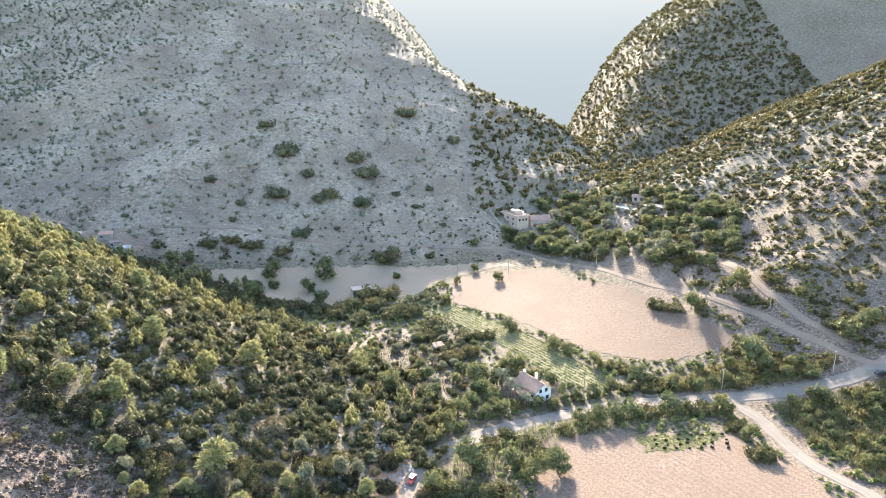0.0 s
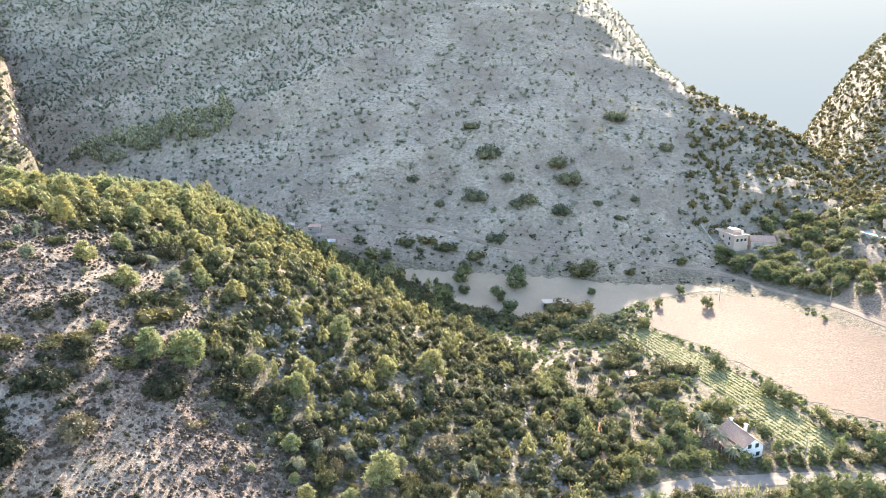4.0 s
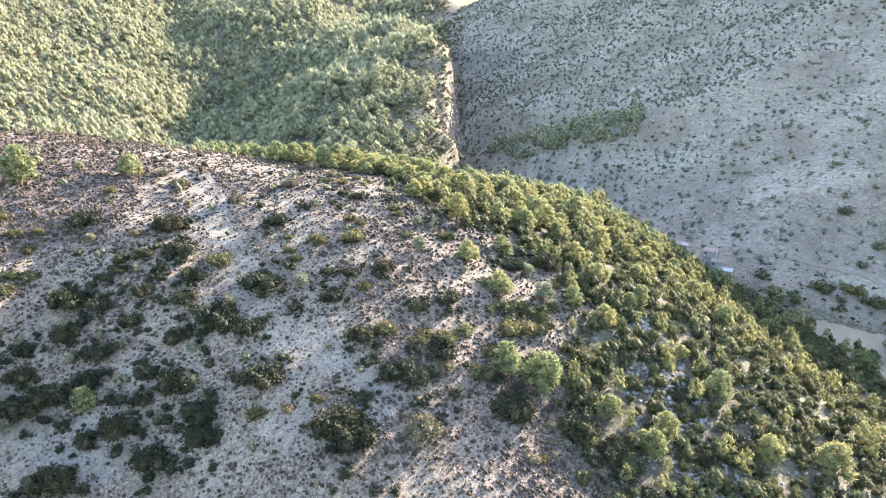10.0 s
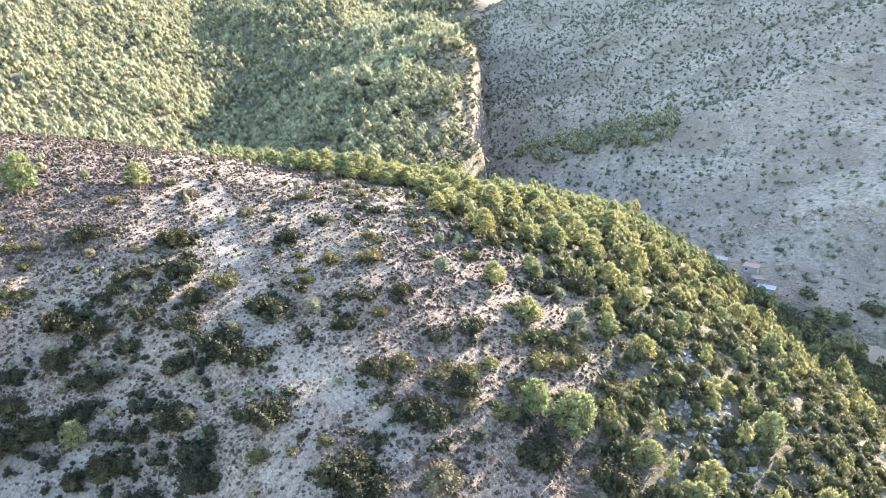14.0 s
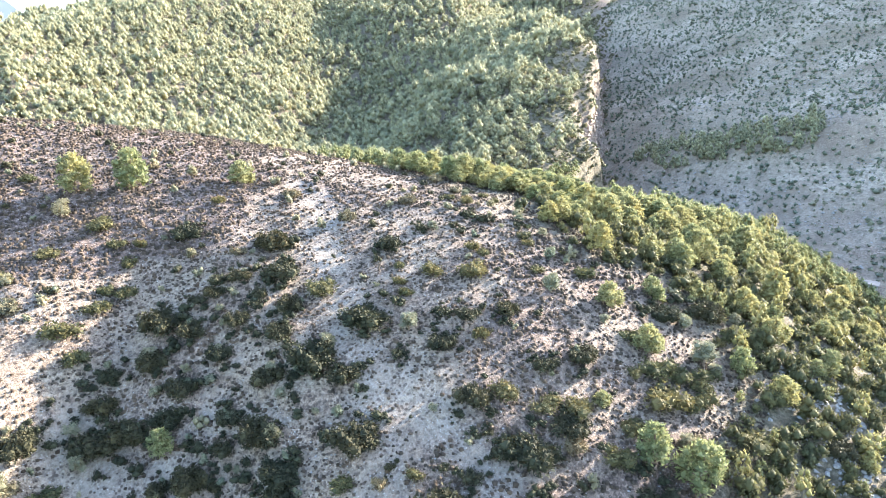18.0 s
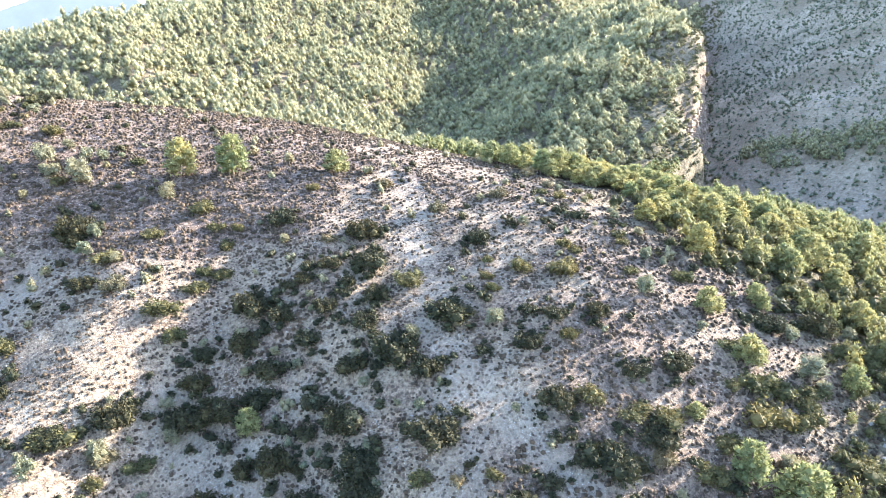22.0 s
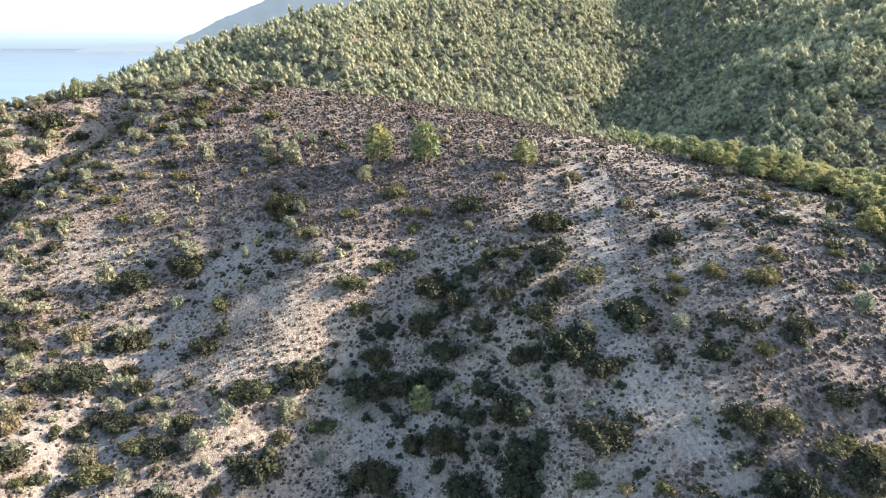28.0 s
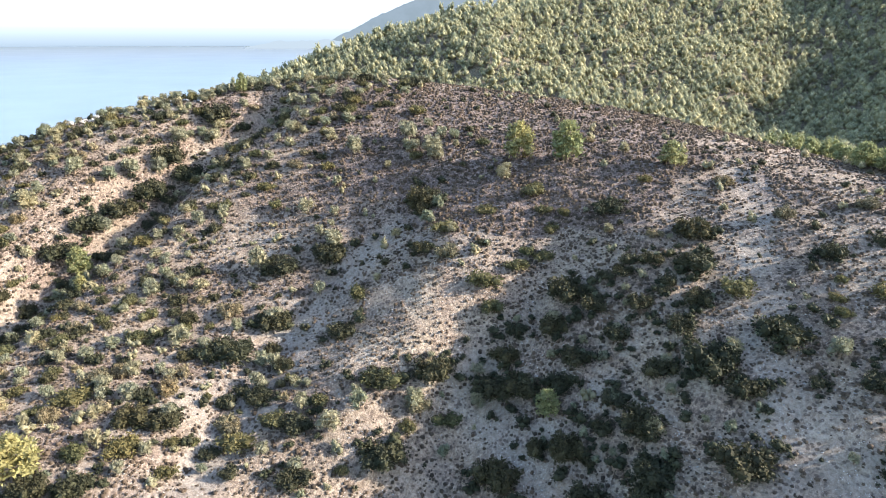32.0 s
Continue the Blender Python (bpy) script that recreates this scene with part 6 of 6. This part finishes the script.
def villa():
    z = float(ground(45, 420)) + 0.5
    h = holder("villa", 44.5, 424.8, z, -58.5)
    boxed("main_block", (-8.5, 8.5, -4.5, 4.5, -4, 6.6), OCHRE_PLASTER, h)
    for s in (1, -1):
        bm = bmesh.new()
        box(bm, -8.8, 8.8, s * 4.65 - 0.2, s * 4.65 + 0.2, 6.6, 7.3)
        part("parapet", bm, OCHRE_PLASTER, h)
    for x in (-8.6, 8.6):
        boxed("parapet", (x - 0.2, x + 0.2, -4.4, 4.4, 6.6, 7.3), OCHRE_PLASTER, h)
    boxed("roof_deck", (-8.3, 8.3, -4.4, 4.4, 6.62, 6.8), ROOF_TILE, h, "clay-tiled roof deck")
    boxed("roof_room", (-3, 3, -1.5, 3.6, 6.7, 9.0), OCHRE_PLASTER, h)
    chimney(h, 5.5, 2.5, 6.7, 8.8)
    chimney(h, -5.5, 2.5, 6.7, 8.6)
    for x in (-6.0, -1.0, 4.5):
        opening("window", h, x, -4.53, 3.9, 1.0, 1.5, "-y")
        opening("window", h, x, -4.53, 0.8, 1.0, 1.5, "-y")
    for y in (-2.4, 0.2, 2.6):
        opening("window", h, 8.53, y, 3.6, 1.1, 1.5, "+x")
    w = holder("villa_wing", 60.0, 425.0, float(ground(60, 421)) + 0.3, 12)
    gable_walls("wall", 13, 8.5, 4.6, 6.8, OCHRE_PLASTER, w, -4)
    for s in (1, -1):
        tiled_slope("roof_slope", 13, 8.5, 4.6, 6.8, s, w)
    for x in (-4, 0, 4):
        opening("window", w, x, -4.28, 1.6, 1.3, 1.7, "-y")
    boxed("terrace", (-6, 6, -8.5, -4.2, -4, 0.6), STONEWORK, w)
    for x in (-5.6, -2, 2, 5.6):
        boxed("pergola_post", (x - 0.12, x + 0.12, -8.2, -7.96, 0.6, 3.2), TIMBER, w)
    for y in np.linspace(-8.3, -4.6, 7):
        boxed("pergola_slat", (-6, 6, y - 0.06, y + 0.06, 3.2, 3.35), TIMBER, w, bevel=0)
    g = holder("garden_house", 72, 429.5, float(ground(72, 427)) + 0.2, 18)
    gable_walls("wall", 8.5, 6.5, 3.2, 4.8, OCHRE_PLASTER, g, -4)
    for s in (1, -1):
        tiled_slope("roof_slope", 8.5, 6.5, 3.2, 4.8, s, g)
    opening("window", g, -2, -3.28, 1.0, 1.1, 1.2, "-y")
    opening("door", g, 1.4, -3.28, 0.0, 1.0, 2.1, "-y")
    tagged(h, "two-storey ochre villa with a clay-tiled roof deck", "house")
    tagged(w, "ochre villa wing with a clay tile roof and a pergola terrace", "house")
    tagged(g, "small ochre garden house with a clay tile roof", "house")


def shed(x, y, turn, long, wide, high, label, roof=SHEET_METAL, wall=STONEWORK, pitch=0.5):
    """A low farm shed under a corrugated single-pitch roof."""
    s = holder("shed", x, y, float(ground(x, y)), turn)
    boxed("wall", (-long / 2 + 0.3, long / 2 - 0.3, -wide / 2 + 0.3, wide / 2 - 0.3, -2.0, high), wall, s)
    bm = bmesh.new()
    n = int(long / 0.35)
    rows = []
    for i, px in enumerate(np.linspace(-long / 2, long / 2, 2 * n + 1)):
        k = 0.05 * (i % 2)
        rows.append([bm.verts.new(p) for p in ((px, -wide / 2, high + 0.1 + k), (px, wide / 2, high + 0.1 + pitch + k), (px, wide / 2, high + 0.02 + pitch), (px, -wide / 2, high + 0.02))])
    for r, q in zip(rows, rows[1:]):
        for i in range(4):
            bm.faces.new((r[i], q[i], q[(i + 1) % 4], r[(i + 1) % 4]))
    bm.faces.new(rows[0]), bm.faces.new(rows[-1][::-1])
    part("roof", bm, roof, s)
    opening("door", s, long * 0.15, -wide / 2 + 0.27, -0.1, 1.2, min(2.0, high - 0.2), "-y")
    if high > 2.3:
        opening("window", s, -long * 0.25, -wide / 2 + 0.27, 0.9, 0.9, 0.9, "-y")
    return tagged(s, label, "shed", "farm sheds")


def open_barn(x, y, turn, long, wide, high):
    """A stone shelter, open at the front between its posts."""
    s = holder("open_barn", x, y, float(ground(x, y)) - 0.4, turn)
    boxed("back_wall", (-long / 2, long / 2, wide / 2 - 0.25, wide / 2, -0.5, high), STONEWORK, s)
    boxed("roof", (-long / 2 - 0.3, long / 2 + 0.3, -wide / 2 - 0.3, wide / 2 + 0.3, high, high + 0.35), TIMBER, s, "grey flat roof", 0.1)
    for px in np.linspace(-long / 2, long / 2, 4):
        boxed("post", (px - 0.2, px + 0.2, -wide / 2, -wide / 2 + 0.4, -0.5, high), STONEWORK, s)
    for px in (-long / 2, long / 2):
        boxed("side_wall", (px - 0.12, px + 0.12, -wide / 2 + 0.45, wide / 2 - 0.3, -0.5, high), STONEWORK, s)
    return tagged(s, "pale stone open-fronted field barn half hidden by bushes", "barn")


farmhouse()
villa()
shed(-166, 341, 20, 7.5, 5, 2.0, "low shed with a pale metal roof by the gorge")
shed(-172, 345, 24, 6, 5, 2.4, "small dark-roofed shed by the gorge", BLACK_PAINT)
shed(-180, 352, 15, 7, 4.5, 2.6, "stone hut with a tiled roof below the mountain", ROOF_TILE, STONEWORK, 0.9)
shed(-194, 348, 28, 7, 5, 2.4, "grey stone hut with a rusty metal roof", TIMBER)
open_barn(-40.5, 327, 18, 11.5, 5.5, 3.2)
shed(-2, 262, 30, 4.5, 3.5, 2.4, "tiny whitewashed hut in the olive grove", ROOF_TILE, PLASTER, 0.6)

# the pool and its pavilion
pz = float(ground(111, 406)) - 0.1
p = holder("swimming_pool", 111, 406, pz, -58)
bm = bmesh.new()
for d in ((-7, 7, 2.5, 4), (-7, 7, -4, -2.5), (-7, -5.5, -2.5, 2.5), (5.5, 7, -2.5, 2.5)):
    box(bm, *d, -2.5, 0.3)
part("coping", bm, STONEWORK, p, "pale stone coping")
boxed("water", (-5.5, 5.5, -2.5, 2.5, -1, 0.15), POOL_WATER, p, "turquoise pool water")
tagged(p, "turquoise swimming pool with a pale stone surround", "pool")
v = holder("pool_pavilion", 118.5, 410.5, float(ground(118.5, 409)) + 0.3, -20)
gable_walls("wall", 8, 4.5, 2.6, 3.8, OCHRE_PLASTER, v, -2)
for s in (1, -1):
    tiled_slope("roof_slope", 8, 4.5, 2.6, 3.8, s, v)
for x in (-2, 1.5):
    opening("window", v, x, -2.28, 0.6, 1.4, 1.6, "-y")
tagged(v, "low pool pavilion with a clay tile roof", "house")
shed(122, 390, -35, 12, 6, 1.9, "long grey-roofed greenhouse beside the pool", TIMBER, STONEWORK)

# garden wall below the villa
pts = smooth_line([(28, 432), (34, 420), (40, 406)], 2.0)
w = new("garden_wall")
for (ax, ay), (bx, by) in zip(pts, pts[1:]):
    z0, z1 = float(ground(ax, ay)), float(ground(bx, by))
    bm = bmesh.new()
    d = math.hypot(bx - ax, by - ay)
    nx, ny = (by - ay) / d * 0.25, -(bx - ax) / d * 0.25
    q = [bm.verts.new((x + s * nx, y + s * ny, z + h)) for x, y, z in ((ax, ay, z0), (bx, by, z1)) for s in (-1, 1) for h in (-0.5, 1.3)]
    for f in ((0, 1, 5, 4), (2, 6, 7, 3), (1, 3, 7, 5), (0, 2, 3, 1), (4, 5, 7, 6), (0, 4, 6, 2)):
        bm.faces.new([q[i] for i in f])
    part("wall_section", bm, STONEWORK, w)
tagged(w, "pale stone garden wall below the villa", "wall")


# ---- poles, cars, palms ----
def tube(bm, a, b, r0, r1, sides=6):
    a, b = Vector(a), Vector(b)
    turn = (b - a).to_track_quat("Z", "Y").to_matrix()
    rings = [[bm.verts.new(p + turn @ Vector((r * math.cos(6.283 * i / sides), r * math.sin(6.283 * i / sides), 0))) for i in range(sides)] for p, r in ((a, r0), (b, r1))]
    for i in range(sides):
        j = (i + 1) % sides
        bm.faces.new((rings[0][i], rings[0][j], rings[1][j], rings[1][i]))
    bm.faces.new(rings[0][::-1]), bm.faces.new(rings[1])


POLES = [(80, 345), (35, 356), (132, 261), (101, 226), (139, 224), (50, 220.5), (7, 344), (112, 298)]


def power_pole(x, y, tall=8.5, label="weathered wooden power pole with a crossarm"):
    p = holder("power_pole", x, y, float(ground(x, y)), 20)
    bm = bmesh.new()
    tube(bm, (0, 0, -0.8), (0, 0, tall), 0.16, 0.11, 8)
    part("mast", bm, TIMBER, p)
    arm = boxed("crossarm", (-0.8, 0.8, -0.07, 0.07, tall - 0.55, tall - 0.4), TIMBER, p)
    for s in (-0.7, 0.0, 0.7):
        bm = bmesh.new()
        tube(bm, (s, 0, tall - 0.4), (s, 0, tall - 0.18), 0.05, 0.035)
        part("insulator", bm, PLASTER, arm)
    return tagged(p, label, "utility pole", "power poles")


for x, y in POLES:
    power_pole(x, y)


def wire(a, b, tall=8.3, sag=0.9):
    c = bpy.data.curves.new("power_line", "CURVE")
    c.dimensions, c.bevel_depth, c.bevel_resolution = "3D", 0.018, 0
    s = c.splines.new("POLY")
    s.points.add(12)
    za, zb = float(ground(*a)) + tall, float(ground(*b)) + tall
    for i in range(13):
        t = i / 12
        s.points[i].co = (a[0] + (b[0] - a[0]) * t, a[1] + (b[1] - a[1]) * t, za + (zb - za) * t - sag * 4 * t * (1 - t), 1)
    c.materials.append(DARK_FRAME)
    tagged(new("power_line", c), "thin sagging power line between two poles", "cable", "power lines")


for a, b in ((5, 3), (3, 4), (0, 1), (0, 7), (7, 2)):
    wire(POLES[a], POLES[b])


def car(x, y, turn, paint, label, pickup=False):
    """A car with body, cabin glass, lamps and four wheels; its nose points along +x."""
    c = holder("car", x, y, float(ground(x, y)) + 0.22, turn)
    side = [(-2.15, 0.35), (-2.2, 0.75), (-2.05, 0.98), (-0.9 if pickup else -1.75, 1.0), (-0.75 if pickup else -1.35, 1.48), (0.45, 1.5), (1.0, 1.02), (2.0, 0.88), (2.2, 0.65), (2.15, 0.35)]
    bm = bmesh.new()
    rings = [[bm.verts.new((px, s * (0.86 if pz < 1.1 else 0.68), pz)) for px, pz in side] for s in (-1, 1)]
    bm.faces.new(rings[0]), bm.faces.new(rings[1][::-1])
    for i in range(len(side)):
        j = (i + 1) % len(side)
        bm.faces.new((rings[0][j], rings[0][i], rings[1][i], rings[1][j]))
    bmesh.ops.bevel(bm, geom=list(bm.edges), offset=0.05, segments=1, affect="EDGES")
    body = part("body", bm, paint, c)
    boxed("windscreen", (0.52, 0.95, -0.62, 0.62, 1.08, 1.42), GLASS, body)
    for s in (-1, 1):
        boxed("side_window", (-0.6, 0.4, s * 0.74 - 0.04, s * 0.74 + 0.04, 1.08, 1.38), GLASS, body)
        boxed("headlight", (2.14, 2.22, s * 0.6 - 0.15, s * 0.6 + 0.15, 0.62, 0.76), PLASTER, body)
        boxed("tail_lamp", (-2.24, -2.16, s * 0.7 - 0.1, s * 0.7 + 0.1, 0.7, 0.9), RED_PAINT, body)
        for px in (-1.35, 1.35):
            bm = bmesh.new()
            tube(bm, (px, s * 0.68, 0.32), (px, s * 0.9, 0.32), 0.32, 0.32, 14)
            wheel = part("wheel", bm, RUBBER, c)
            bm = bmesh.new()
            tube(bm, (px, s * 0.86, 0.32), (px, s * 0.93, 0.32), 0.18, 0.17, 10)
            part("rim", bm, SHEET_METAL, wheel)
    return tagged(c, label, "car")


car(-8.4, 166, -105, RED_PAINT, "small red pickup on the dusty gravel road", True)
car(151, 216.5, 8, BLACK_PAINT, "dark car on the gravel road beside reeds")

# palms


def palm(x, y, tall, wide, label):
    p = holder("palm_tree", x, y, float(ground(x, y)), 0)
    v, f = limb([(0, 0, -0.4), (0.1, 0, tall * 0.4), (0.05, 0.05, tall * 0.75), (0, 0, tall)], [0.35, 0.27, 0.26, 0.32], 8)
    mesh_ob("trunk", v, f, BARK, p)
    rng = np.random.default_rng(int(x * 10) % 97)
    for i in range(26):
        a, up = i * 2.4, rng.uniform(-0.5, 1.1)
        verts, faces = [], []
        for k in range(7):
            t = k / 6
            r = wide * t
            z = tall + r * up - 1.1 * wide * t * t * (0.6 + 0.3 * up)
            w = 0.32 * math.sin(math.pi * min(1, 0.15 + 0.85 * t)) + 0.03
            for s, h in ((-1, -0.12), (0, 0.08), (1, -0.12)):
                verts.append((r * math.cos(a) - s * w * math.sin(a), r * math.sin(a) + s * w * math.cos(a), z + h))
        for k in range(6):
            for j in (0, 1):
                faces.append((3 * k + j, 3 * k + j + 1, 3 * k + j + 4, 3 * k + j + 3))
        mesh_ob("frond", verts, faces, OLIVE_LEAF, p)
    return tagged(p, label, "palm")


palm(29.5, 216.5, 4.2, 2.8, "short palm before the farmhouse porch")
palm(24.0, 221.5, 7.5, 2.8, "tall palm beside the farmhouse")
palm(21.5, 226.5, 8.2, 2.8, "tall palm with a grey crown in the yard")
palm(25.5, 219.0, 6.2, 2.6, "palm of the farmhouse garden")
plant("pine", 43, 224.5, 4.0, rng, "dark slender conifer beside the farmhouse", "garden trees", 1.3)

# low bushes on the bare ground beside the eastern track
x, y = scatter(rng, 1600, 104, 152, 226, 300, lambda x, y: free_ground(x, y) * (near_line(x, y, EAST_TRACK) > 3.5) * step(-0.5, 0.2, wave(x, y, 17, 93)), 2.2)
carpet("low_bushes", "shrub", x, y, rng.uniform(1.4, 3.4, len(x)), VINE_LEAF, "low yellow-green bushes on bare tan ground", "shrubs", 100, 0.8, 33)
